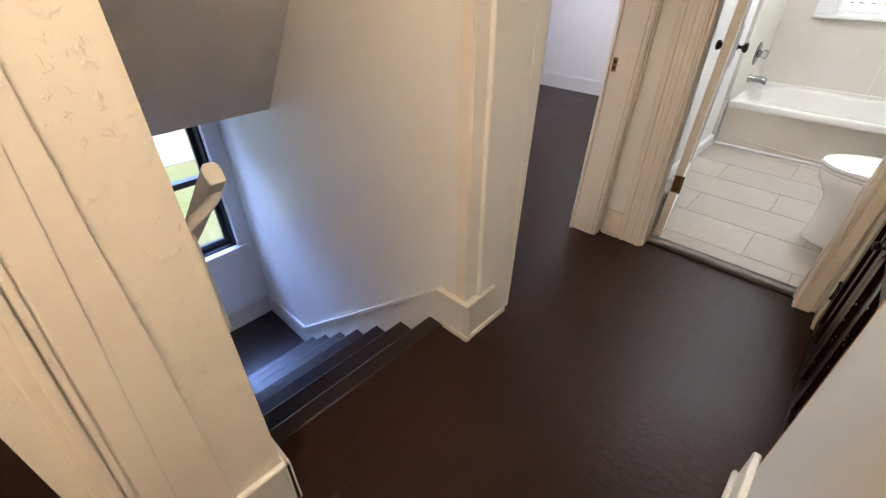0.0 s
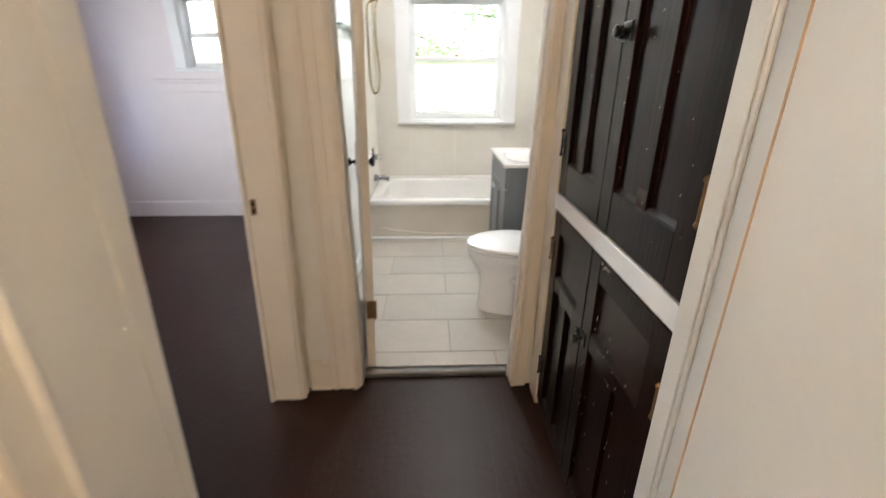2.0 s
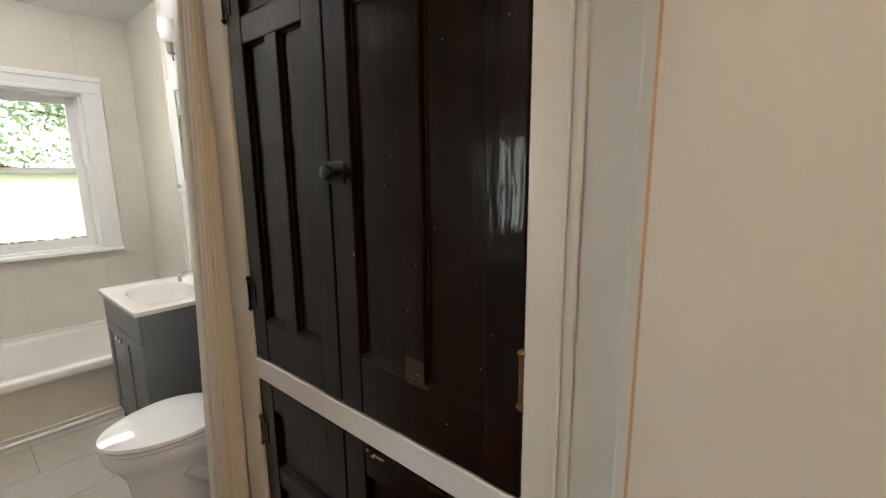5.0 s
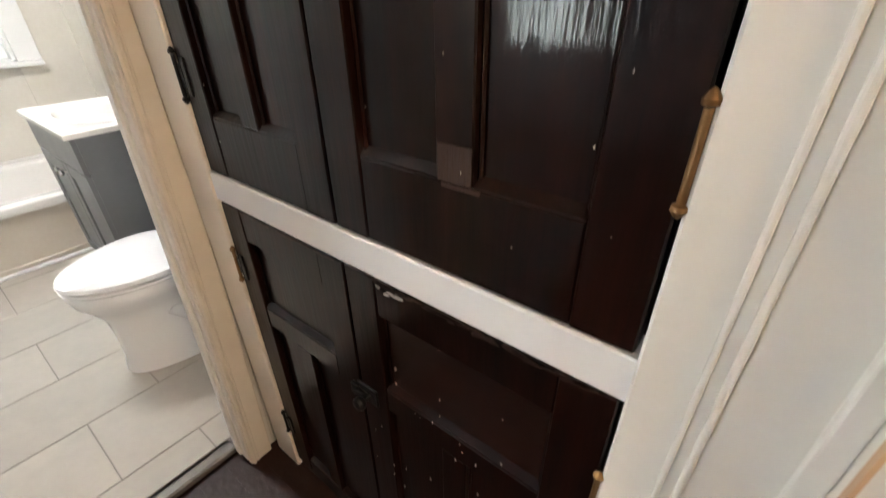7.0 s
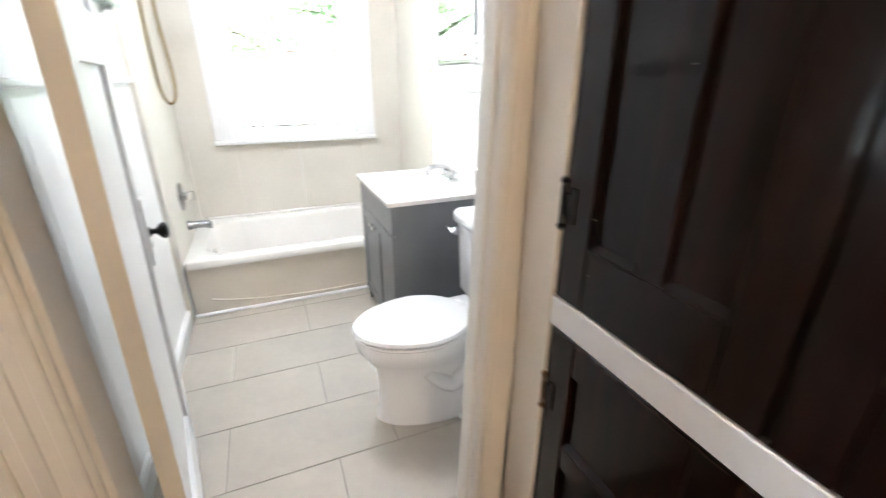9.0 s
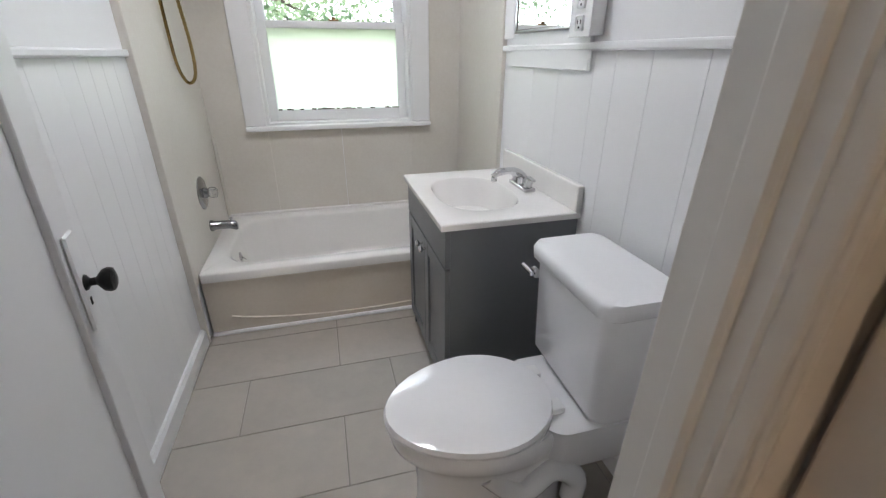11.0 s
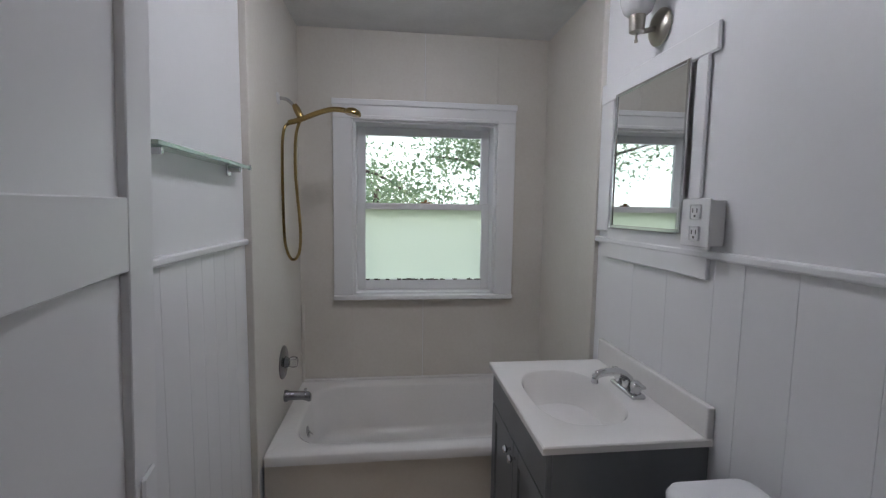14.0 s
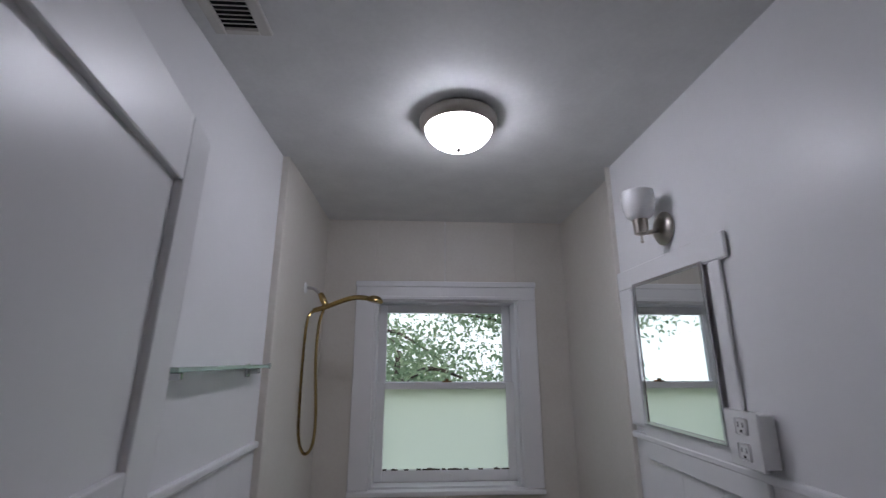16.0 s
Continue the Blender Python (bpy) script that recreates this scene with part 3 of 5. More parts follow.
part("corner_bead", box(bmesh.new(), SX0, SX0 + 0.02, BY1 - 0.022, BY1 - 0.004, 0.36, 0.86, 0.007), SURROUND, sur)


# ---- windows ----
def sash_window(name, label, m, w, h, mid, lower, frame_mat, casing=0.13, depth=0.16, sash=0.05):
    """A double-hung window; local x across, y outwards, z up from the opening's foot; m places it."""
    ob = tagged(new(name), label, "window", kind="structure")
    ob.matrix_world = m
    if casing:
        part("window_frame", boxes((-casing, 0.0, -0.022, 0.0, -0.0, h), (w, w + casing, -0.022, 0.0, -0.0, h), (-casing, w + casing, -0.024, 0.0, h, h + casing * 0.95), bevel=0.003), frame_mat, ob)
        part("window_trim", boxes((-casing - 0.004, w + casing + 0.004, -0.034, 0.0, h + casing * 0.66, h + casing * 0.95 + 0.002), (-casing * 0.1, w + casing * 0.1, -0.03, -0.0, h - 0.004, h + 0.02), bevel=0.004), frame_mat, ob)
        part("window_sill", box(bmesh.new(), -casing, w + casing, -0.05, 0.02, -0.026, 0.0, 0.005, 2), frame_mat, ob)
    part("window_lining", boxes((0.0, 0.016, 0, depth, 0, h), (w - 0.016, w, 0, depth, 0, h), (0, w, 0, depth, h - 0.016, h), (0, w, 0, depth + 0.02, -0.01, 0.012)), frame_mat, ob)
    for k, (z0, z1, y) in enumerate(((0.012, mid + 0.02, depth * 0.45), (mid - 0.02, h - 0.016, depth * 0.72))):
        b0 = sash * 1.3 if k == 0 else 0.04
        t0 = 0.04 if k == 0 else sash
        s = part("lower_sash" if k == 0 else "upper_sash", boxes((0.016, 0.016 + sash, y, y + 0.035, z0, z1), (w - 0.016 - sash, w - 0.016, y, y + 0.035, z0, z1), (0.016 + sash, w - 0.016 - sash, y, y + 0.035, z0, z0 + b0), (0.016 + sash, w - 0.016 - sash, y, y + 0.035, z1 - t0, z1), bevel=0.003), frame_mat, ob)
        p = part("pane", boxes((0.014 + sash, w - 0.014 - sash, y + 0.014, y + 0.018, z0 + b0 - 0.002, z1 - t0 + 0.002)), lower if k == 0 else GLASS, s, "pale green obscure glass pane" if k == 0 and lower is FROST else "clear glass pane")
        p.visible_shadow = False
    return ob


win = sash_window("window_1", "white painted double-hung window with an obscure lower pane", pose(WX0, BY1 - 0.004, WZ0), WX1 - WX0, WZ1 - WZ0, 0.545, FROST, WHITE, casing=0.115, depth=0.2)
lock = boxes((0.415, 0.475, 0.085, 0.11, 0.565, 0.574), (0.435, 0.455, 0.08, 0.1, 0.574, 0.586), bevel=0.002)
part("sash_lock", lock, BRASS_OLD, win, "small tarnished sash lock")
part("sash_lift", boxes((0.405, 0.475, 0.082, 0.09, 0.045, 0.058), bevel=0.002), WHITE, win)
putty = bmesh.new()
rng = random.Random(4)
x = 0.07
while x < 0.795:
    w = rng.uniform(0.006, 0.03)
    if rng.random() < 0.65:
        box(putty, x, x + w, 0.089, 0.104, 0.074, 0.077 + rng.uniform(0.001, 0.008), 0.001)
    x += w
part("putty", putty, CAULK, win, "flaking dark putty along the pane")
# landing window: black frame
tagged(sash_window("window_2", "black framed double-hung window on the landing", Matrix.Translation((LAND_X - 0.02, SW0, SWZ0)) @ pose(0, 0, 0, 0, 0, 90), SW1 - SW0, SWZ1 - SWZ0, 0.53, GLASS, BLACKFRAME, casing=0, depth=0.1, sash=0.035))
structure("trim_landing_window", boxes((LAND_X, LAND_X + 0.016, SW1 + 0.003, STAIR_Y, SWZ0 - 0.0, 0.66), (LAND_X, LAND_X + 0.035, SW0, STAIR_Y, SWZ0 - 0.035, SWZ0), bevel=0.003), WHITE, "white casing and sill of the landing window", "trim")
sash_window("window_3", "white painted bedroom sash window", Matrix.Translation((BRX, bw_y0, bw_z0)) @ pose(0, 0, 0, 0, 0, 90), bw_y1 - bw_y0, bw_z1 - bw_z0, 0.53, GLASS, WHITE, casing=0.1, depth=0.12)
sash_window("window_4", "small dark framed bedroom window with white trim", pose(bx0, BRY, bz0), bx1 - bx0, bz1 - bz0, 0.27, GLASS, WHITE, casing=0.1, depth=0.12, sash=0.03)
structure("trim_bedroom", boxes((-1.95, -0.6, BRY - 0.035, BRY, bz0 - 0.12, bz0 - 0.09), (-1.9, -0.65, BRY - 0.014, BRY, bz0 - 0.2, bz0 - 0.12), bevel=0.004), BED_WALL, "pale ledge below the bedroom window", "trim")

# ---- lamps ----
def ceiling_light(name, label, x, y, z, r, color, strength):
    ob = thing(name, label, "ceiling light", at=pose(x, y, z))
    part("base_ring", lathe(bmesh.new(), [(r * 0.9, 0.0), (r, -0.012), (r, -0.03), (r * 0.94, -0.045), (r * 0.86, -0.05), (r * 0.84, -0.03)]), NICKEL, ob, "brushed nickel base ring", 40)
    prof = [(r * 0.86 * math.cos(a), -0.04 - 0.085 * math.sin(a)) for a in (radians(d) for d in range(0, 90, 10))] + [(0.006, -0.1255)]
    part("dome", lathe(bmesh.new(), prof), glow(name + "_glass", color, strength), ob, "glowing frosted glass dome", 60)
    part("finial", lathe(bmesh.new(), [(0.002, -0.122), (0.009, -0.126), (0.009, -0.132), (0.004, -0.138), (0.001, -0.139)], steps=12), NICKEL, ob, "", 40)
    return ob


ceiling_light("ceiling_light", "lit flush ceiling light with a nickel ring", 0.736, 1.41, CEIL, 0.145, (0.95, 0.97, 1.0), BATH_LAMP)
# hall fixture is assumed and unseen, added to give the hall its warm light
ceiling_light("ceiling_light", "assumed warm ceiling light in the hall, out of view", 0.5, -2.3, CEIL, 0.16, (1.0, 0.78, 0.56), HALL_LAMP)

# ---- hall: the built-in cabinet ----
FX = 0.97  # face of the cabinet doors
cab = thing("linen_cabinet", "built-in dark stained cabinet with four panelled doors", "cabinet")
part("carcass", boxes((1.012, 1.49, CY0 + 0.004, CY1 - 0.004, 0.02, 2.05)), GAP_SHADE, cab)
part("plinth", boxes((FX + 0.008, 1.011, CY0 + 0.002, CY1 - 0.002, 0.0, 0.038)), DARKWOOD, cab)


def cabinet_door(y0, y1, z0, z1, grid, wear):
    """A framed door; grid: rows (z0, z1, muntin) of recessed panels from the foot up."""
    stile = 0.065
    d = part("cabinet_door", boxes((FX, FX + 0.024, y0, y0 + stile, z0, z1), (FX, FX + 0.024, y1 - stile, y1, z0, z1), bevel=0.002), DARKWOOD, cab)
    marks = [z0] + [z for row in grid for z in row[:2]] + [z1]
    for a, b in zip(marks[::2], marks[1::2]):
        part("rail", box(bmesh.new(), FX + 0.0015, FX + 0.024, y0 + stile, y1 - stile, a, b, 0.002), DARKWOOD, d)
    mid = (y0 + y1) / 2
    for a, b, muntin in grid:
        cells = ((y0 + stile, mid - 0.024), (mid + 0.024, y1 - stile)) if muntin else ((y0 + stile, y1 - stile),)
        if muntin:
            part("muntin", box(bmesh.new(), FX + 0.002, FX + 0.024, mid - 0.024, mid + 0.024, a, b, 0.002), DARKWOOD, d)
        for c0, c1 in cells:
            part("panel", boxes((FX + 0.0145, FX + 0.022, c0 - 0.004, c1 + 0.004, a - 0.004, b + 0.004)), DARKWOOD, d)
            for u0, u1, v0, v1 in ((c0, c0 + 0.006, a, b), (c1 - 0.006, c1, a, b), (c0 + 0.006, c1 - 0.006, a, a + 0.006), (c0 + 0.006, c1 - 0.006, b - 0.006, b)):
                part("bead", box(bmesh.new(), FX + 0.0095, FX + 0.015, u0, u1, v0, v1, 0.003), DARKWOOD, d)
            part("ledge", rings(bmesh.new(), [[(FX + 0.003, c, a - 0.003), (FX + 0.0035, c, a + 0.002), (FX + 0.0145, c, a + 0.012), (FX + 0.0145, c, a - 0.003)] for c in (c0, c1)]), DARKWOOD, d)
    return d


SPLIT = -0.508
dul = cabinet_door(SPLIT + 0.002, CY1 - 0.003, 0.949, 2.04, [(1.058, 1.71, True), (1.765, 1.975, False)], 0)
dur = cabinet_door(CY0 + 0.003, SPLIT - 0.002, 0.949, 2.04, [(1.066, 1.71, True), (1.765, 1.975, False)], 1)
dll = cabinet_door(SPLIT + 0.002, CY1 - 0.003, 0.04, 0.884, [(0.085, 0.592, True), (0.645, 0.812, False)], 0)
dlr = cabinet_door(CY0 + 0.003, SPLIT - 0.002, 0.04, 0.884, [(0.085, 0.592, True), (0.645, 0.812, False)], 1)


def scars(parent, rows, material, name, seed):
    """Small chips and bare streaks standing a hair proud of a door. rows: y, z, width, height."""
    r = random.Random(seed)
    bm = bmesh.new()
    for y, z, w, h in rows:
        k = 7
        loop = [(y + w * 0.5 * math.cos(a) * r.uniform(0.5, 1.1), z + h * 0.5 * math.sin(a) * r.uniform(0.5, 1.1)) for a in (2 * math.pi * i / k for i in range(k))]
        rings(bm, [[(FX + 0.0004, p, q) for p, q in loop], [(FX - 0.0009, p, q) for p, q in loop]])
    part(name, bm, material, parent)["kind"] = "stuff"


rng = random.Random(11)
edge = [(-0.57 - 0.33 * rng.random() ** 1.0, 0.879 + rng.uniform(-0.004, 0.004), rng.uniform(0.012, 0.05), rng.uniform(0.003, 0.008)) for _ in range(46)]
scars(dlr, edge, BAREWOOD, "worn_edge", 1)
scars(dlr, [(-0.62, 0.872, 0.035, 0.013), (-0.585, 0.874, 0.012, 0.01), (-0.6, 0.866, 0.014, 0.005)], CHIP, "paint_chip", 2)
scars(dlr, [(-0.52 - 0.4 * rng.random(), 0.07 + 0.72 * rng.random(), rng.uniform(0.001, 0.005), rng.uniform(0.0015, 0.009)) for _ in range(44)], CHIP, "paint_fleck", 3)
scars(dur, [(-0.52 - 0.4 * rng.random(), 0.97 + 0.7 * rng.random(), rng.uniform(0.0008, 0.0018), rng.uniform(0.0015, 0.006)) for _ in range(18)], CHIP, "paint_fleck", 4)
scars(dul, [(-0.15 - 0.33 * rng.random(), 0.97 + 0.7 * rng.random(), rng.uniform(0.001, 0.002), rng.uniform(0.0015, 0.004)) for _ in range(4)], CHIP, "paint_fleck", 5)
scars(dll, [(-0.15 - 0.33 * rng.random(), 0.8782 + 0.003 * rng.random(), rng.uniform(0.008, 0.03), 0.003) for _ in range(24)], BAREWOOD, "worn_edge", 6)
bare = boxes((FX + 0.0012, FX + 0.003, -0.7435, -0.7, 1.0665, 1.108), bevel=0.0003)
box(bare, FX + 0.0002, FX + 0.003, -0.755, -0.705, 1.0605, 1.0655, 0.0004)
part("bare_patch", bare, BAREWOOD, dur, "bare orange wood where the stain wore off")
lower_bare = bmesh.new()
box(lower_bare, FX + 0.0138, FX + 0.0143, -0.868, -0.576, 0.652, 0.805)
part("rubbed_panel", lower_bare, mat("rubbed_stain", (0.03, 0.0075, 0.004), 0.25, var=0.4, scale=4, fine=25, bump=0.15, stretch=(10, 1.5, 10), tint=(0.003, 0.0018, 0.0015)), dlr)


def hinge(parent, y, z, out, bare):
    """A butterfly hinge: knuckle with finials and two leaves."""
    bm = bmesh.new()
    tube(bm, [(FX - 0.004, y, z - 0.034), (FX - 0.004, y, z + 0.034)], 0.0036, 10)
    for s in (-1, 1):
        lathe(bm, [(0.001, 0), (0.006, 0.002), (0.0065, 0.006), (0.003, 0.011), (0.001, 0.013)], Matrix.Translation((FX - 0.004, y, z + s * 0.034)) @ Matrix.Diagonal((1, 1, s, 1)), 10)
    h = part("hinge", bm, BRASS_OLD if bare else IRON, parent, "worn brass hinge" if bare else "black iron hinge", 40)
    if bare and out > 0:
        return h
    leaf = bmesh.new()
    for u0, u1, hh in ((0.003, 0.016, 0.02), (0.016, 0.03, 0.031)):
        a, b = sorted((y + out * u0, y + out * u1))
        box(leaf, FX - 0.0035, FX + 0.001, a, b, z - hh, z + hh, 0.0015)
    part("leaf", leaf, IRON, h)
    return h


for z in (1.12, 1.81):
    hinge(dul, CY1 - 0.001, z, -1, False)
    hinge(dur, CY0 + 0.001, z + 0.02, 1, True)
for z in (0.735, 0.21):
    hinge(dll, CY1 - 0.001, z, -1, z > 0.5)
    hinge(dlr, CY0 + 0.001, z - 0.01, 1, True)


def latch(parent, y, z):
    """A small iron thumb latch: plate, keeper and turned knob."""
    l = part("latch", boxes((FX - 0.004, FX + 0.001, y - 0.03, y + 0.022, z - 0.021, z + 0.021), (FX - 0.012, FX - 0.003, y + 0.014, y + 0.034, z - 0.014, z + 0.014), (FX - 0.014, FX - 0.004, y - 0.012, y + 0.028, z - 0.006, z + 0.006), bevel=0.002), IRON, parent, "black iron thumb latch")
    side = Matrix.Translation((FX - 0.004, y - 0.008, z)) @ pose(0, 0, 0, 0, -90, 0)
    part("knob", lathe(bmesh.new(), [(0.006, 0), (0.005, 0.012), (0.012, 0.018), (0.014, 0.024), (0.011, 0.03), (0.002, 0.032)], side, 16), IRON, l, "", 40)


latch(dur, SPLIT - 0.02, 1.425)
latch(dlr, SPLIT - 0.015, 0.605)

structure("trim_cabinet_rail", box(bmesh.new(), FX - 0.002, 1.01, CY0 - 0.004, CY1 + 0.004, 0.888, 0.946, 0.002), WHITE, "white painted rail between upper and lower cabinet doors", "trim")
structure("trim_cabinet_left", boxes((FX - 0.006, 0.99, CY1 + 0.001, -0.028, 0.0, 2.12), bevel=0.003), CREAM, "cream board between cabinet and bathroom door", "trim")
cas = boxes((0.9645, 0.986, -1.088, CY0 - 0.002, 0.0, 2.12), bevel=0.003)
for y0, y1, d in ((-0.992, -0.986, 0.005), (-1.009, -1.002, 0.006), (-1.0876, -1.068, 0.012)):
    box(cas, 0.9645 - d, 0.9655, y0, y1, 0.0, 2.12, 0.0025, 2)
structure("trim_cabinet_right", cas, HALL_WALL, "off-white beaded casing of the cabinet", "trim")
structure("trim_paint_line", boxes((0.9305, 0.94, -1.091, -1.0878, 0.14, CEIL)), PINE, "thin bare wood line along the casing", "trim")
structure("trim_cabinet_head", boxes((0.955, 1.0, CY0, CY1, 2.045, 2.13), bevel=0.003), CREAM, "cream head board over the cabinet", "trim")

# ---- stair head: handrail and shadow-line plate ----
rail = thing("handrail", "cream painted wooden handrail on brackets beside the stairs", "handrail")
SL = RISE / RUN
ry = NEAR_Y + 0.13
a, b = Vector((-0.22, ry, 0.905)), Vector((-1.5, ry, 0.905 - SL * 1.28))
way = (b - a).normalized()
up = Vector((0, 1, 0)).cross(way)
up = up if up.z > 0 else -up
shape = [(-0.017, -0.024), (0.017, -0.024), (0.02, 0.0), (0.018, 0.018), (0.01, 0.026), (-0.01, 0.026), (-0.018, 0.018), (-0.02, 0.0)]
bm = rings(bmesh.new(), [[p + Vector((0, 1, 0)) * u + up * v for u, v in shape] for p in (a, b)])
part("rail", bm, CREAM, rail, "", 25)
for s in (0.05, 0.95):
    p = a.lerp(b, s)
    bm = tube(bmesh.new(), smooth_path([p - up * 0.018 + Vector((0, 0.012, 0)), p - up * 0.04 + Vector((0, -0.015, 0)), p - up * 0.07 + Vector((0, -0.075, 0)), (p.x, NEAR_Y, p.z - 0.11)], 5), [0.013] * 16, 10)
    box(bm, p.x - 0.022, p.x + 0.022, NEAR_Y - 0.001, NEAR_Y + 0.012, p.z - 0.2, p.z - 0.09, 0.004)
    part("bracket", bm, CREAM, rail, "", 40)
part("backing_board", boxes((-0.45, -0.06, NEAR_Y - 0.0005, NEAR_Y + 0.02, 0.62, 0.86), bevel=0.004), CREAM, rail, "cream painted board behind the bracket")
# plate itself is assumed, added so its lower edge gives a thin shadow line
ledge = thing("shadow_line_plate", "thin plate assumed on the stair wall for a shadow line", "wall plate")
part("plate", box(bmesh.new(), -0.165, -0.075, STAIR_Y - 0.007, STAIR_Y - 0.0005, 1.283, 1.43, 0.001), HALL_WALL, ledge)

# ---- bathroom door ----
door = thing("bathroom_door", "open white painted panel door with a black knob", "door", at=Matrix.Translation((DOOR_L + 0.05, 0.092, 0)) @ pose(0, 0, 0, 0, 1.6, 0) @ pose(0, 0, 0, 0, 0, 100.1))
DW = 0.7
DT = 0.036
# local: x along the leaf from the hinge, y towards the room's wall, z up
part("stile", box(bmesh.new(), 0, 0.1, 0, DT, BF + 0.012, 2.02, 0.002), WHITE, door)
part("stile", box(bmesh.new(), DW - 0.1, DW, 0, DT, BF + 0.012, 2.02, 0.002), WHITE, door)
part("hinge_edge", boxes((-0.0015, 0.0005, 0.001, DT - 0.001, BF + 0.014, 2.018)), CREAM, door, "cream painted hinge edge")
for z0, z1 in ((BF + 0.012, 0.25), (1.34, 1.452), (1.9, 2.02)):
    part("rail", box(bmesh.new(), 0.1, DW - 0.1, 0.0005, DT - 0.0005, z0, z1, 0.002), WHITE, door)
for z0, z1 in ((0.25, 1.34), (1.452, 1.9)):
    part("panel", boxes((0.095, DW - 0.095, 0.013, 0.023, z0 - 0.005, z1 + 0.005)), WHITE, door)
for yf, s in ((0.0, -1), (DT, 1)):
    m = Matrix.Translation((DW - 0.055, yf, 0.89)) @ pose(0, 0, 0, 90 * (1 if s < 0 else -1), 0, 0)
    part("escutcheon", box(bmesh.new(), DW - 0.082, DW - 0.03, min(yf, yf + s * 0.008), max(yf, yf + s * 0.008), 0.79, 0.995, 0.004), WHITE, door, "paint-covered lock plate")
    part("knob", lathe(bmesh.new(), [(0.017, 0.006), (0.015, 0.011), (0.008, 0.016), (0.008, 0.026), (0.014, 0.031), (0.022, 0.038), (0.025, 0.047), (0.023, 0.054), (0.014, 0.058), (0.002, 0.059)], m, 24), IRON, door, "black faceted door knob", 40)
part("keyhole", boxes((DW - 0.06, DW - 0.052, -0.0092, -0.006, 0.842, 0.858)), GAP_SHADE, door)
for z in (0.35, 1.75):
    hb = tube(bmesh.new(), [(-0.004, -0.006, z - 0.045), (-0.004, -0.006, z + 0.045)], 0.006, 10)
    box(hb, -0.003, 0.001, 0.0, DT - 0.004, z - 0.045, z + 0.045, 0.001)
    part("hinge", hb, BRASS_OLD, door, "painted-over worn brass hinge", 40)

# ---- bathtub ----
tub = thing("bathtub", "white built-in bathtub with a cream apron", "bathtub")
TX0, TX1, TY0, TY1, TZ = SX0 + 0.001, SX1 - 0.001, 1.82, BY1 - 0.006, 0.368


def rrect(x0, x1, y0, y1, r, z, n=6):
    out = []
    for cx, cy, a0 in ((x1 - r, y1 - r, 0), (x0 + r, y1 - r, 90), (x0 + r, y0 + r, 180), (x1 - r, y0 + r, 270)):
        for i in range(n + 1):
            a = radians(a0 + 90 * i / n)
            out.append(Vector((cx + r * math.cos(a), cy + r * math.sin(a), z)))
    return out


bm = rings(bmesh.new(), [rrect(TX0, TX1, TY0, TY1, 0.012, TZ - 0.045), rrect(TX0, TX1, TY0, TY1, 0.014, TZ - 0.008), rrect(TX0 + 0.004, TX1 - 0.004, TY0 + 0.006, TY1, 0.018, TZ),
                         rrect(TX0 + 0.085, TX1 - 0.07, TY0 + 0.085, TY1 - 0.07, 0.16, TZ), rrect(TX0 + 0.1, TX1 - 0.09, TY0 + 0.1, TY1 - 0.085, 0.17, TZ - 0.016),
                         rrect(TX0 + 0.125, TX1 - 0.22, TY0 + 0.14, TY1 - 0.12, 0.16, 0.12), rrect(TX0 + 0.18, TX1 - 0.32, TY0 + 0.2, TY1 - 0.18, 0.12, 0.075)], close_a=False)
part("basin", bm, ENAMEL, tub, "", 50)
ap = box(bmesh.new(), TX0, TX1, TY0 + 0.012, TY0 + 0.05, BF, TZ - 0.04, 0.004)
part("apron", ap, APRON, tub, "cream apron panel")
curve = [(TX0 + 0.1 + 1.3 * i / 24, TY0 + 0.01, 0.125 - 0.06 * (1 - (2 * i / 24 - 1) ** 2) ** 0.8) for i in range(25)]
part("apron_ridge", tube(bmesh.new(), curve, 0.006, 8), APRON, tub, "", 60)
part("apron_foot", box(bmesh.new(), TX0, TX1, TY0 - 0.012, TY0 + 0.012, BF, BF + 0.018, 0.006), WHITE, tub, "white caulked strip along the floor")
face = pose(0, 0, 0, 0, 90, 0)
part("overflow_plate", lathe(bmesh.new(), [(0.03, 0), (0.03, 0.003), (0.02, 0.006), (0.004, 0.008)], Matrix.Translation((TX0 + 0.112, 2.22, 0.265)) @ pose(0, 0, 0, 0, 80, 0), 20), CHROME, tub, "", 40)
part("trip_lever", tube(bmesh.new(), [(TX0 + 0.117, 2.22, 0.27), (TX0 + 0.14, 2.215, 0.25)], 0.004, 8), CHROME, tub)

spout = thing("tub_spout", "chrome tub spout on the surround", "spout")
bm = rings(bmesh.new(), [[(SX0 + x, 2.22 + w * math.cos(a), 0.465 + dz + h * math.sin(a)) for a in (2 * math.pi * i / 16 for i in range(16))] for x, w, h, dz in ((0.0, 0.03, 0.03, 0), (0.012, 0.03, 0.03, 0), (0.02, 0.024, 0.024, 0), (0.09, 0.024, 0.022, 0.0), (0.12, 0.022, 0.026, -0.008), (0.132, 0.016, 0.02, -0.012))])
part("body", bm, REFLECTION_CHROME, spout, "", 40)
part("diverter", lathe(bmesh.new(), [(0.005, 0), (0.005, 0.012), (0.008, 0.014), (0.008, 0.02), (0.002, 0.022)], Matrix.Translation((SX0 + 0.105, 2.22, 0.482)), 12), CHROME, spout, "", 40)
valve = thing("shower_valve", "round chrome shower valve with a clear knob", "valve")
vm = Matrix.Translation((SX0, 2.2, 0.652)) @ face
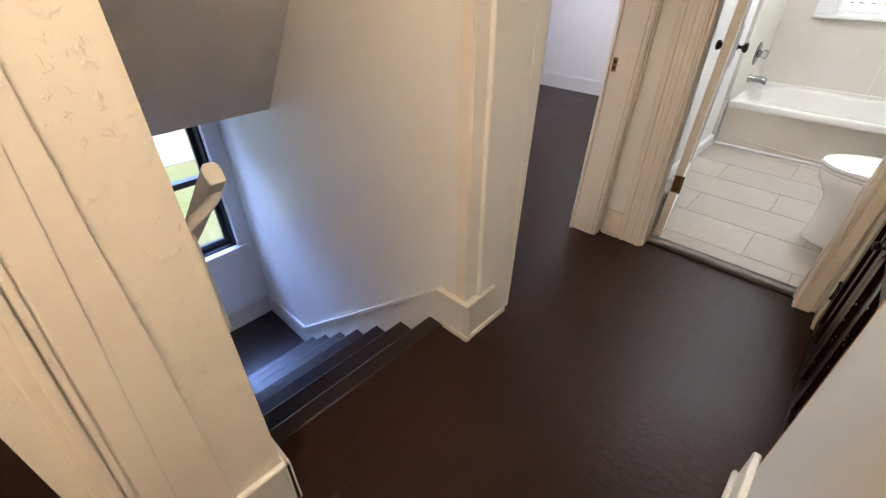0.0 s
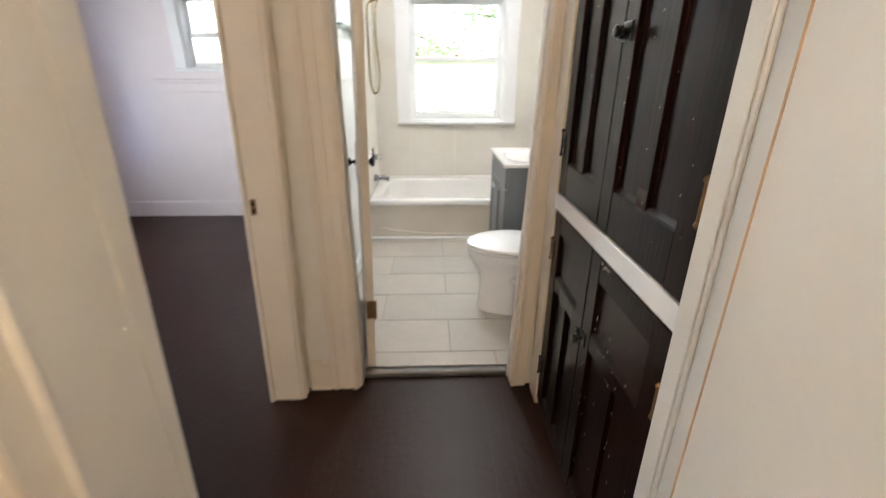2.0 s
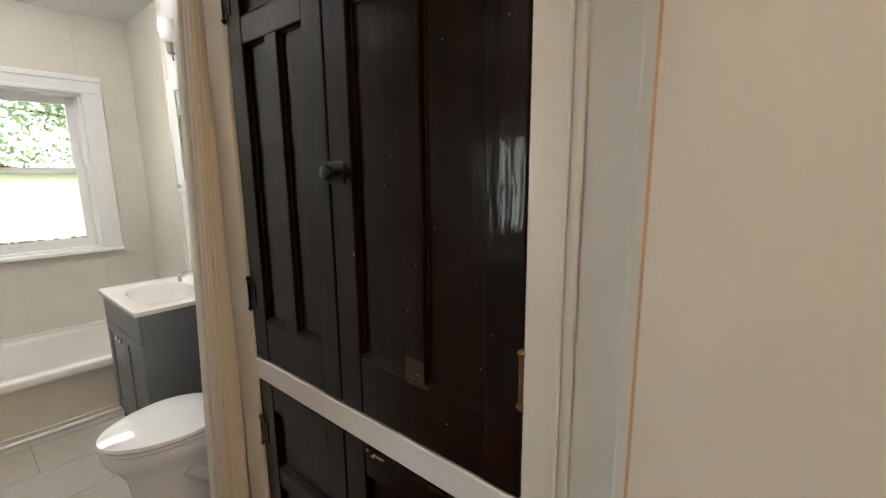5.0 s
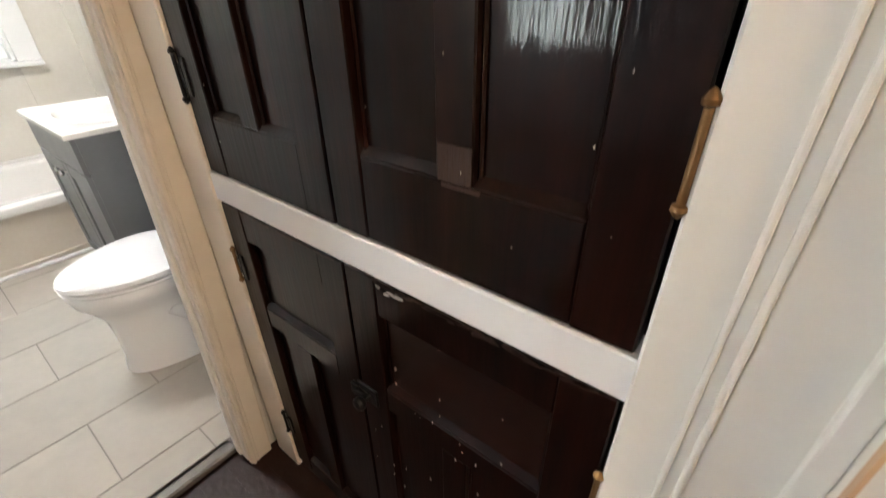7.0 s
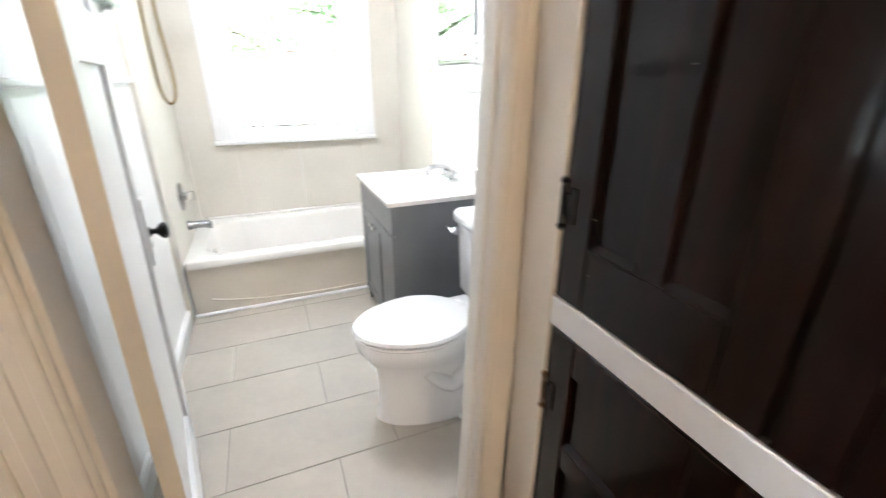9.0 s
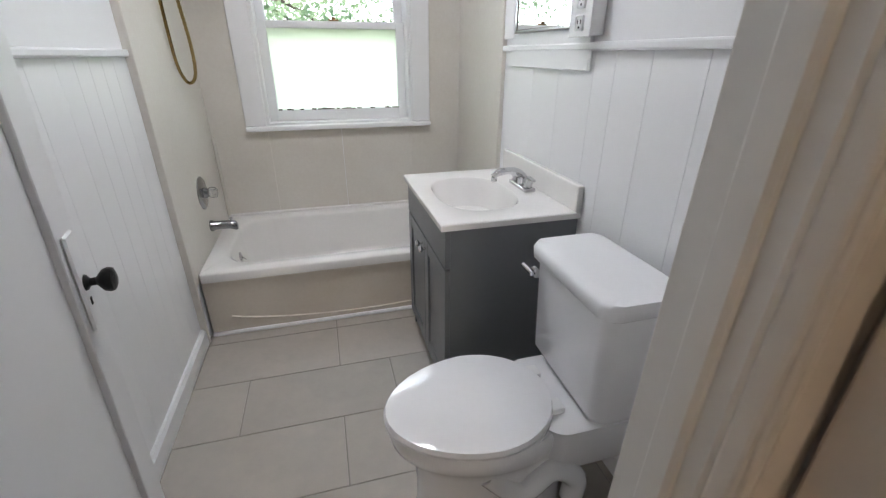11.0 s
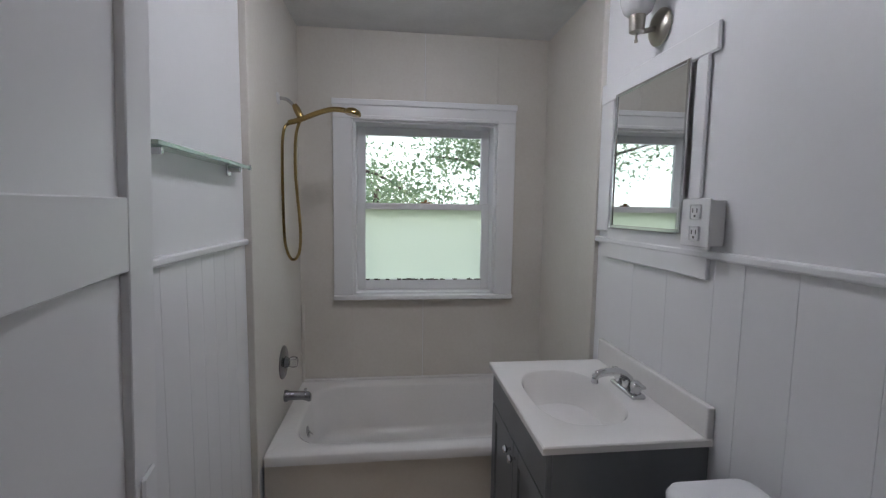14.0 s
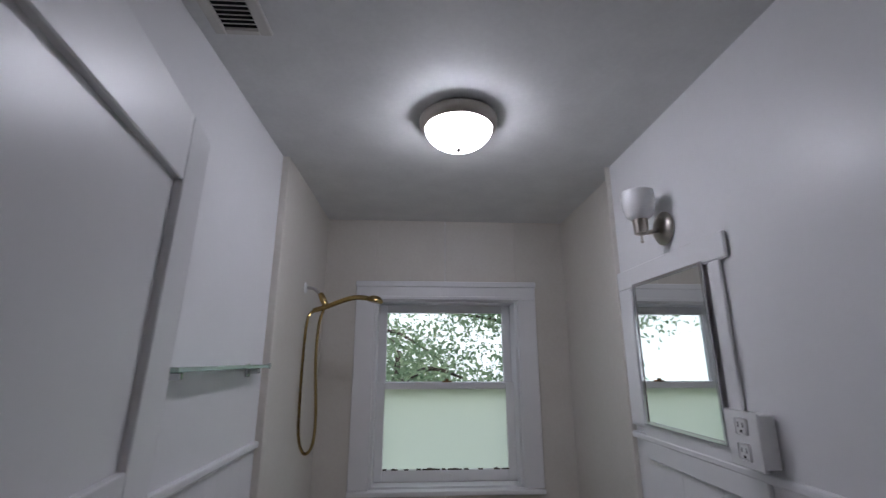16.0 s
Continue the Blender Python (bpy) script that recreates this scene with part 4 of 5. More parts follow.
part("escutcheon", lathe(bmesh.new(), [(0.085, 0), (0.084, 0.004), (0.075, 0.009), (0.03, 0.013), (0.022, 0.03), (0.004, 0.031)], vm, 32), REFLECTION_CHROME, valve, "", 40)
part("knob", lathe(bmesh.new(), [(0.012, 0.03), (0.026, 0.036), (0.03, 0.05), (0.028, 0.066), (0.02, 0.072), (0.003, 0.073)], vm, 8), clear_glass("clear_acrylic", (0.9, 0.92, 0.92), 0.08), valve, "clear faceted acrylic knob", 20)

shower = thing("hand_shower", "brass hand shower with a looping metal hose", "shower", at=pose(-0.002, -0.1, -0.02))
part("flange", lathe(bmesh.new(), [(0.03, 0), (0.028, 0.006), (0.014, 0.012), (0.01, 0.013)], Matrix.Translation((SX0, 2.3, 1.985)) @ face, 20), PLASTIC, shower, "white wall flange", 40)
part("arm", tube(bmesh.new(), smooth_path([(SX0, 2.3, 1.985), (SX0 + 0.045, 2.3, 1.98), (SX0 + 0.085, 2.295, 1.945), (SX0 + 0.1, 2.29, 1.925)], 5), 0.0085, 10), CHROME, shower, "", 60)
part("holder", tube(bmesh.new(), [(SX0 + 0.082, 2.296, 1.955), (SX0 + 0.092, 2.293, 1.935), (SX0 + 0.11, 2.288, 1.9), (SX0 + 0.115, 2.286, 1.885)], [0.013, 0.017, 0.017, 0.012], 14), GOLD, shower, "", 40)
part("handle", tube(bmesh.new(), smooth_path([(SX0 + 0.055, 2.285, 1.868), (SX0 + 0.115, 2.28, 1.885), (SX0 + 0.2, 2.26, 1.915), (SX0 + 0.27, 2.245, 1.93), (SX0 + 0.33, 2.235, 1.925)], 5), 0.0125, 12), GOLD, shower, "", 60)
part("spray_head", lathe(bmesh.new(), [(0.012, 0.022), (0.028, 0.016), (0.04, 0.004), (0.041, -0.006), (0.036, -0.012), (0.004, -0.013)], Matrix.Translation((SX0 + 0.365, 2.23, 1.915)) @ pose(0, 0, 0, 0, 12, 0), 24), GOLD, shower, "", 40)
hose = smooth_path([(SX0 + 0.058, 2.285, 1.868), (SX0 + 0.03, 2.29, 1.83), (SX0 + 0.018, 2.3, 1.7), (SX0 + 0.014, 2.32, 1.4), (SX0 + 0.018, 2.34, 1.26), (SX0 + 0.045, 2.35, 1.195), (SX0 + 0.08, 2.35, 1.23), (SX0 + 0.09, 2.34, 1.36), (SX0 + 0.078, 2.31, 1.62), (SX0 + 0.085, 2.295, 1.8), (SX0 + 0.11, 2.287, 1.885)], 26)
part("hose", tube(bmesh.new(), hose, [0.0068 + 0.0014 * (i % 2) for i in range(len(hose))], 8), GOLD, shower, "ribbed brass hose", 30)

# ---- vanity ----
VX0, VX1, VY0, VY1, VZ = 0.978, BX1 - 0.001, 1.047, 1.7, 0.81
van = thing("vanity", "grey two-door bathroom vanity with a white basin top", "vanity")
part("cabinet_body", box(bmesh.new(), VX0 + 0.034, VX1 - 0.006, VY0 + 0.014, VY1 - 0.014, BF + 0.09, VZ - 0.16, 0.002), GREY, van)
part("side_panel", boxes((VX0 + 0.033, VX1 - 0.004, VY0 + 0.01, VY0 + 0.014, BF, VZ - 0.022)), GREY, van)
part("side_panel", boxes((VX0 + 0.033, VX1 - 0.004, VY1 - 0.014, VY1 - 0.01, BF, VZ - 0.022)), GREY, van)
part("toe_kick", boxes((VX0 + 0.08, VX1 - 0.01, VY0 + 0.016, VY1 - 0.016, BF, BF + 0.09)), GREY, van)
part("apron_panel", box(bmesh.new(), VX0 + 0.016, VX0 + 0.034, VY0 + 0.012, VY1 - 0.012, 0.648, VZ - 0.024, 0.002), GREY, van)
mid = (VY0 + VY1) / 2
for y0, y1, ky in ((VY0 + 0.012, mid - 0.002, mid - 0.03), (mid + 0.002, VY1 - 0.012, mid + 0.03)):
    d = part("door", boxes((VX0 + 0.016, VX0 + 0.034, y0, y0 + 0.055, BF + 0.085, 0.64), (VX0 + 0.016, VX0 + 0.034, y1 - 0.055, y1, BF + 0.085, 0.64), (VX0 + 0.0165, VX0 + 0.034, y0 + 0.055, y1 - 0.055, BF + 0.085, BF + 0.14), (VX0 + 0.0165, VX0 + 0.034, y0 + 0.055, y1 - 0.055, 0.585, 0.64), bevel=0.0015), GREY, van)
    part("door_panel", boxes((VX0 + 0.024, VX0 + 0.032, y0 + 0.053, y1 - 0.053, BF + 0.138, 0.587)), GREY, d)
    part("knob", lathe(bmesh.new(), [(0.006, 0), (0.005, 0.012), (0.012, 0.017), (0.014, 0.022), (0.011, 0.028), (0.002, 0.03)], Matrix.Translation((VX0 + 0.016, ky, 0.6)) @ pose(0, 0, 0, 0, -90, 0), 16), CHROME, d, "round chrome knob", 40)
cx, cy = VX0 + 0.215, mid


def oval(rx, ry, z, p=2.6, n=40, dx=0.0):
    out = []
    for i in range(n):
        a = 2 * math.pi * (i + 0.5) / n
        c, s = math.cos(a), math.sin(a)
        out.append(Vector((cx + dx + rx * math.copysign(abs(c) ** (2 / p), c), cy + ry * math.copysign(abs(s) ** (2 / p), s), z)))
    return out


outer = []
for v in oval(1, 1, 0):
    d = (v.x - cx, v.y - cy)
    tx = ((VX1 - cx) if d[0] > 0 else (VX0 - cx)) / d[0]
    ty = ((VY1 - cy) if d[1] > 0 else (VY0 - cy)) / d[1]
    k = min(tx, ty)
    outer.append((cx + d[0] * k, cy + d[1] * k))
for corner in ((VX0, VY0), (VX0, VY1), (VX1, VY0), (VX1, VY1)):
    i = min(range(len(outer)), key=lambda j: (outer[j][0] - corner[0]) ** 2 + (outer[j][1] - corner[1]) ** 2)
    outer[i] = corner
shr = [(x + (0.004 if x < VX0 + 0.001 else 0), y + (0.004 if y < VY0 + 0.001 else -0.004 if y > VY1 - 0.001 else 0)) for x, y in outer]
bm = rings(bmesh.new(), [[(x, y, VZ - 0.022) for x, y in outer], [(x, y, VZ - 0.004) for x, y in outer], [(x, y, VZ) for x, y in shr], oval(0.156, 0.226, VZ), oval(0.152, 0.221, VZ - 0.002), oval(0.147, 0.213, VZ - 0.012), oval(0.138, 0.2, VZ - 0.055), oval(0.118, 0.165, VZ - 0.115), oval(0.06, 0.08, VZ - 0.14), oval(0.022, 0.022, VZ - 0.143, 2)], close_a=False)
part("basin_top", bm, MARBLE, van, "white cultured marble top with moulded basin", 28)
part("backsplash", box(bmesh.new(), VX1 - 0.022, VX1, VY0, VY1, VZ - 0.002, VZ + 0.092, 0.005, 2), MARBLE, van)
part("drain", lathe(bmesh.new(), [(0.022, 0), (0.021, 0.003), (0.014, 0.003), (0.012, 0.001), (0.002, 0.001)], Matrix.Translation((cx, cy, VZ - 0.1425)), 20), CHROME, van, "", 40)
fau = thing("faucet", "chrome two-handle faucet on the vanity top", "faucet")
fx, fy = VX1 - 0.072, mid
part("base", box(bmesh.new(), fx - 0.025, fx + 0.025, fy - 0.078, fy + 0.078, VZ, VZ + 0.018, 0.008, 3), CHROME, fau, "", 40)
part("spout", tube(bmesh.new(), smooth_path([(fx, fy, VZ + 0.015), (fx - 0.005, fy, VZ + 0.05), (fx - 0.05, fy, VZ + 0.072), (fx - 0.105, fy, VZ + 0.068), (fx - 0.125, fy, VZ + 0.052)], 6), [0.02] * 6 + [0.017] * 6 + [0.014] * 6 + [0.0135] * 7, 14), CHROME, fau, "", 60)
part("aerator", lathe(bmesh.new(), [(0.011, 0), (0.012, -0.016), (0.009, -0.018), (0.002, -0.018)], Matrix.Translation((fx - 0.122, fy, VZ + 0.052)), 14), CHROME, fau, "", 40)
for s in (-1, 1):
    h = part("handle", lathe(bmesh.new(), [(0.018, 0.016), (0.017, 0.03), (0.02, 0.036), (0.019, 0.052), (0.012, 0.058), (0.002, 0.059)], Matrix.Translation((fx, fy + s * 0.052, VZ)), 16), CHROME, fau, "", 40)
    part("lever", box(bmesh.new(), fx - 0.01, fx + 0.01, min(fy + s * 0.04, fy + s * 0.098), max(fy + s * 0.04, fy + s * 0.098), VZ + 0.046, VZ + 0.057, 0.004, 2), CHROME, h, "", 40)

# ---- toilet ----
toi = thing("toilet", "white two-piece toilet with the lid down", "toilet")
ty = 0.67


def egg(cxx, front, back, half, z, n=36, dy=0.0):
    """A loop that is round at the back and long at the front (towards -x)."""
    out = []
    for i in range(n):
        a = 2 * math.pi * i / n
        c, s = math.cos(a), math.sin(a)
        out.append(Vector((cxx + (back if c > 0 else front) * c, ty + dy + half * s * (1 - 0.06 * max(0, -c)), z)))
    return out


bm = rings(bmesh.new(), [egg(1.06, 0.27, 0.2, 0.126, BF), egg(1.06, 0.268, 0.2, 0.124, BF + 0.025), egg(1.06, 0.258, 0.2, 0.118, BF + 0.06), egg(1.06, 0.255, 0.2, 0.118, BF + 0.16), egg(1.05, 0.25, 0.21, 0.12, BF + 0.23), egg(1.03, 0.258, 0.22, 0.138, BF + 0.285), egg(0.99, 0.25, 0.25, 0.17, BF + 0.33), egg(0.98, 0.25, 0.25, 0.178, BF + 0.37), egg(0.98, 0.245, 0.25, 0.172, BF + 0.385)])
part("bowl", bm, PORCELAIN, toi, "", 60)
part("seat", rings(bmesh.new(), [egg(0.98, 0.25, 0.2, 0.178, BF + 0.386), egg(0.98, 0.256, 0.205, 0.184, BF + 0.392), egg(0.98, 0.254, 0.205, 0.182, BF + 0.4), egg(0.98, 0.245, 0.2, 0.175, BF + 0.403)]), PORCELAIN, toi, "", 50)
part("lid", rings(bmesh.new(), [egg(0.98, 0.252, 0.2, 0.18, BF + 0.405), egg(0.98, 0.258, 0.203, 0.186, BF + 0.412), egg(0.98, 0.252, 0.2, 0.18, BF + 0.423), egg(0.98, 0.22, 0.18, 0.15, BF + 0.428), egg(0.98, 0.1, 0.1, 0.07, BF + 0.431)]), PORCELAIN, toi, "", 50)
part("tank_shelf", rings(bmesh.new(), [rrect(1.15, 1.43, ty - 0.11, ty + 0.11, 0.05, BF + 0.2), rrect(1.12, 1.44, ty - 0.15, ty + 0.15, 0.06, BF + 0.33), rrect(1.12, 1.44, ty - 0.155, ty + 0.155, 0.06, BF + 0.392), rrect(1.13, 1.43, ty - 0.145, ty + 0.145, 0.06, BF + 0.398)]), PORCELAIN, toi, "", 50)
for s in (-1, 1):
    part("seat_hinge", box(bmesh.new(), 1.155, 1.195, ty + s * 0.07 - 0.022, ty + s * 0.07 + 0.022, BF + 0.397, BF + 0.418, 0.006, 2), PLASTIC, toi, "", 40)
    part("bolt_cap", lathe(bmesh.new(), [(0.014, 0), (0.013, 0.012), (0.006, 0.02), (0.001, 0.021)], Matrix.Translation((1.11, ty + s * 0.128, BF)), 14), PLASTIC, toi, "", 40)
part("printed_mark", boxes((1.16, 1.166, ty - 0.016, ty + 0.016, BF + 0.3985, BF + 0.3995)), BLUE, toi)


def tank_loop(x0, x1, y0, y1, z, bow=0.02):
    out = []
    for p in rrect(x0, x1, y0, y1, 0.035, z, 5):
        k = 1 - ((p.y - ty) / (0.5 * (y1 - y0))) ** 2
        out.append(Vector((p.x - (bow * max(0, k) if p.x < (x0 + x1) / 2 else 0), p.y, p.z)))
    return out


part("tank", rings(bmesh.new(), [tank_loop(1.255, 1.41, ty - 0.153, ty + 0.185, 0.425), tank_loop(1.235, 1.42, ty - 0.168, ty + 0.2, 0.46), tank_loop(1.222, 1.425, ty - 0.169, ty + 0.201, 0.762)]), PORCELAIN, toi, "", 50)
part("tank_lid", rings(bmesh.new(), [tank_loop(1.218, 1.428, ty - 0.173, ty + 0.205, 0.757), tank_loop(1.207, 1.432, ty - 0.181, ty + 0.213, 0.765), tank_loop(1.205, 1.432, ty - 0.182, ty + 0.214, 0.795), tank_loop(1.215, 1.428, ty - 0.181, ty + 0.213, 0.806), tank_loop(1.25, 1.41, ty - 0.148, ty + 0.18, 0.808)]), PORCELAIN, toi, "", 50)
part("flush_lever", boxes((1.195, 1.212, ty + 0.15, ty + 0.178, 0.708, 0.738), (1.183, 1.197, ty + 0.15, ty + 0.22, 0.716, 0.73), bevel=0.004), CHROME, toi, "chrome flush lever")
part("trapway", tube(bmesh.new(), smooth_path([(0.98, ty - 0.09, 0.27), (1.07, ty - 0.115, 0.2), (1.16, ty - 0.115, 0.26), (1.25, ty - 0.1, 0.18), (1.26, ty - 0.09, 0.08)], 5), [0.035] * 21, 12), PORCELAIN, toi, "", 60)
pipe = thing("supply_pipe", "white painted supply pipe with a cap beside the toilet", "pipe")
part("pipe", tube(bmesh.new(), [(1.45, 0.452, BF), (1.45, 0.452, 0.71)], 0.009, 10), WHITE, pipe, "", 60)
part("cap", tube(bmesh.new(), [(1.45, 0.452, 0.7), (1.45, 0.452, 0.738)], 0.017, 12), PLASTIC, pipe, "", 40)

# ---- mirror wall ----
boards = thing("mirror_backing", "white painted boards framing the mirror on the wall", "wall board")
RX = BX1 - 0.001
MX = RX + 0.016  # the mirror lies close on its boards
part("top_board", box(bmesh.new(), RX - 0.013, RX, 1.12, 1.79, 1.892, 1.972, 0.004), WHITE, boards)
part("side_board", boxes((RX - 0.012, RX, 1.155, 1.205, 1.33, 1.892), bevel=0.003), WHITE, boards)
part("side_board", boxes((RX - 0.011, RX, 1.69, 1.79, 1.36, 1.892), bevel=0.003), WHITE, boards)
part("bottom_board", box(bmesh.new(), RX - 0.013, RX, 1.106, 1.685, 1.253, 1.377, 0.003), WHITE, boards)
mir = thing("mirror", "chrome framed mirror on the white boards", "mirror")
part("backing", boxes((MX - 0.034, MX - 0.0305, 1.222, 1.635, 1.386, 1.892), bevel=0.002), VENTMETAL, mir)
part("mirror_glass", boxes((MX - 0.038, MX - 0.0345, 1.222, 1.635, 1.386, 1.892)), MIRROR, mir)
part("frame", boxes((MX - 0.042, MX - 0.0345, 1.214, 1.226, 1.378, 1.9), (MX - 0.042, MX - 0.0345, 1.631, 1.643, 1.378, 1.9), (MX - 0.042, MX - 0.0345, 1.226, 1.631, 1.378, 1.39), (MX - 0.042, MX - 0.0345, 1.226, 1.631, 1.888, 1.9), bevel=0.002), CHROME, mir, "thin chrome frame")
out = thing("outlet_box", "white surface-mounted outlet box with two sockets", "outlet")
part("box", box(bmesh.new(), RX - 0.045, RX - 0.0, 1.062, 1.167, 1.352, 1.478, 0.004, 2), PLASTIC, out)
part("cover_plate", box(bmesh.new(), RX - 0.052, RX - 0.0455, 1.057, 1.172, 1.347, 1.483, 0.003, 2), PLASTIC, out)
for z in (1.385, 1.445):
    s = part("socket", box(bmesh.new(), RX - 0.057, RX - 0.0522, 1.09, 1.129, z - 0.021, z + 0.021, 0.006, 2), PLASTIC, out)
    part("slots", boxes((RX - 0.0578, RX - 0.0568, 1.1, 1.1025, z - 0.002, z + 0.01), (RX - 0.0578, RX - 0.0568, 1.1165, 1.119, z - 0.002, z + 0.01), (RX - 0.0578, RX - 0.0568, 1.1065, 1.1125, z - 0.014, z - 0.008)), GAP_SHADE, s)
sco = thing("wall_sconce", "nickel wall sconce with an unlit glass shade", "wall lamp")
sm = Matrix.Translation((BX1 - 0.002, 1.412, 2.065)) @ pose(0, 0, 0, 0, -90, 0)
part("backplate", lathe(bmesh.new(), [(0.06, 0), (0.06, 0.006), (0.052, 0.014), (0.03, 0.022), (0.003, 0.024)], sm, 28), NICKEL, sco, "", 40)
part("arm", tube(bmesh.new(), smooth_path([(BX1 - 0.02, 1.412, 2.060), (BX1 - 0.07, 1.412, 2.050), (BX1 - 0.085, 1.412, 2.080)], 5), 0.009, 10), NICKEL, sco, "", 60)
part("cup", lathe(bmesh.new(), [(0.016, -0.03), (0.024, -0.026), (0.027, 0.03), (0.022, 0.034), (0.003, 0.034)], Matrix.Translation((BX1 - 0.088, 1.412, 2.070)), 20), NICKEL, sco, "", 40)
part("switch", lathe(bmesh.new(), [(0.004, 0), (0.004, -0.02), (0.006, -0.022), (0.006, -0.03), (0.001, -0.031)], Matrix.Translation((BX1 - 0.088, 1.412, 2.040)), 10), NICKEL, sco, "", 40)
part("shade", lathe(bmesh.new(), [(0.028, 0.025), (0.045, 0.04), (0.055, 0.07), (0.058, 0.1), (0.055, 0.13), (0.051, 0.13), (0.053, 0.1), (0.05, 0.072), (0.04, 0.045), (0.02, 0.03)], Matrix.Translation((BX1 - 0.088, 1.412, 2.070)), 28), OPAL, sco, "frosted bell glass shade", 60)

# ---- glass shelf, vent ----
shelf = thing("glass_shelf", "green-edged glass shelf on chrome brackets", "shelf")
part("shelf_glass", box(bmesh.new(), BX0 + 0.002, BX0 + 0.055, 1.045, 1.675, 1.58, 1.592, 0.0015), SHELF_GLASS, shelf)
for y in (1.08, 1.6):
    part("bracket", boxes((BX0, BX0 + 0.008, y - 0.014, y + 0.014, 1.55, 1.596), (BX0, BX0 + 0.045, y - 0.007, y + 0.007, 1.562, 1.5795), bevel=0.002), CHROME, shelf)
part("end_clip", boxes((BX0 + 0.047, BX0 + 0.058, 1.668, 1.679, 1.576, 1.597), bevel=0.002), CHROME, shelf)
vent = thing("ceiling_vent", "cream slotted ceiling vent grille", "vent")
part("backing", boxes((0.045, 0.17, 0.68, 1.0, CEIL - 0.004, CEIL - 0.001)), GAP_SHADE, vent)
part("frame", boxes((0.035, 0.065, 0.67, 1.01, CEIL - 0.012, CEIL), (0.155, 0.187, 0.67, 1.01, CEIL - 0.012, CEIL), (0.065, 0.155, 0.67, 0.69, CEIL - 0.012, CEIL), (0.065, 0.155, 0.99, 1.01, CEIL - 0.012, CEIL), bevel=0.003), VENTMETAL, vent)
for i in range(20):
    y = 0.696 + i * 0.0153
    part("slat", local(boxes((0.065, 0.155, -0.005, 0.005, -0.001, 0.001)), Matrix.Translation((0, y, CEIL - 0.008)) @ pose(0, 0, 0, 35, 0, 0)), VENTMETAL, vent)

# ---- outside ----
structure("ground", boxes((-400, 400, -400, 400, -3.4, -3.2)), GRASS, "grassy ground around the house", "ground")


def tree(x, y, base, height, spread, seed, leaves):
    r = random.Random(seed)
    ob = thing("tree", "leafy green tree outside the window", "tree", at=pose(x, y, base))
    trunk = bmesh.new()
    top = height * 0.75
    tube(trunk, smooth_path([(0, 0, 0), (0.1, 0.05, top * 0.3), (-0.05, 0.1, top * 0.6), (0.1, 0, top)], 5), [0.2 - 0.16 * i / 15 for i in range(16)], 10)
    tips = []
    for k in range(16):
        a, h0 = r.uniform(0, 6.28), r.uniform(0.3, 0.95) * top
        ln = spread * r.uniform(0.5, 1.0) * (1.15 - 0.5 * h0 / top)
        p = [(0, 0, h0), (ln * 0.5 * math.cos(a), ln * 0.5 * math.sin(a), h0 + ln * 0.25), (ln * math.cos(a + 0.2), ln * math.sin(a + 0.2), h0 + ln * 0.3 * r.uniform(-0.3, 1.2))]
        path = smooth_path(p, 6)
        tube(trunk, path, [0.06 - 0.048 * i / 12 for i in range(13)], 6)
        tips += path[4:]
    part("trunk", trunk, BARK, ob, "", 60)
    verts, faces = [], []
    for _ in range(leaves):
        c = r.choice(tips) + Vector((r.gauss(0, 0.38), r.gauss(0, 0.38), r.gauss(0, 0.3)))
        m = Matrix.Translation(c) @ Euler((r.uniform(-1, 1), r.uniform(-1, 1), r.uniform(0, 6.28))).to_matrix().to_4x4()
        s = r.uniform(0.035, 0.075)
        k = len(verts)
        verts += [m @ Vector(p) for p in ((-s, 0, 0), (0, -s * 0.45, s * 0.12), (s, 0, 0), (0, s * 0.45, s * 0.12))]
        faces.append((k, k + 1, k + 2, k + 3))
    me = bpy.data.meshes.new("crown")
    me.from_pydata(verts, [], faces)
    me.materials.append(LEAF)
    crown = new("crown", me)
    crown.parent = ob
    return ob


tree(2.9, 8.4, -3.2, 8.4, 3.3, 3, 15000)
tree(-1.2, 9.2, -3.2, 8.8, 3.3, 5, 13000)
tree(4.6, 10.0, -3.2, 8.0, 3.0, 8, 9000)
tree(-8.5, 3.4, -3.2, 7.6, 3.0, 9, 9000)

tree(0.2, 7.2, -3.2, 6.6, 2.7, 21, 13000)
tree(3.6, 7.6, -3.2, 6.2, 2.6, 22, 9000)

backdrop = structure("backdrop", boxes((-90, 90, 70, 70.5, -3.2, 70)), glow("hazy_sky", (0.92, 0.98, 1.0), 0.95), "bright hazy sky beyond the trees", "sky")

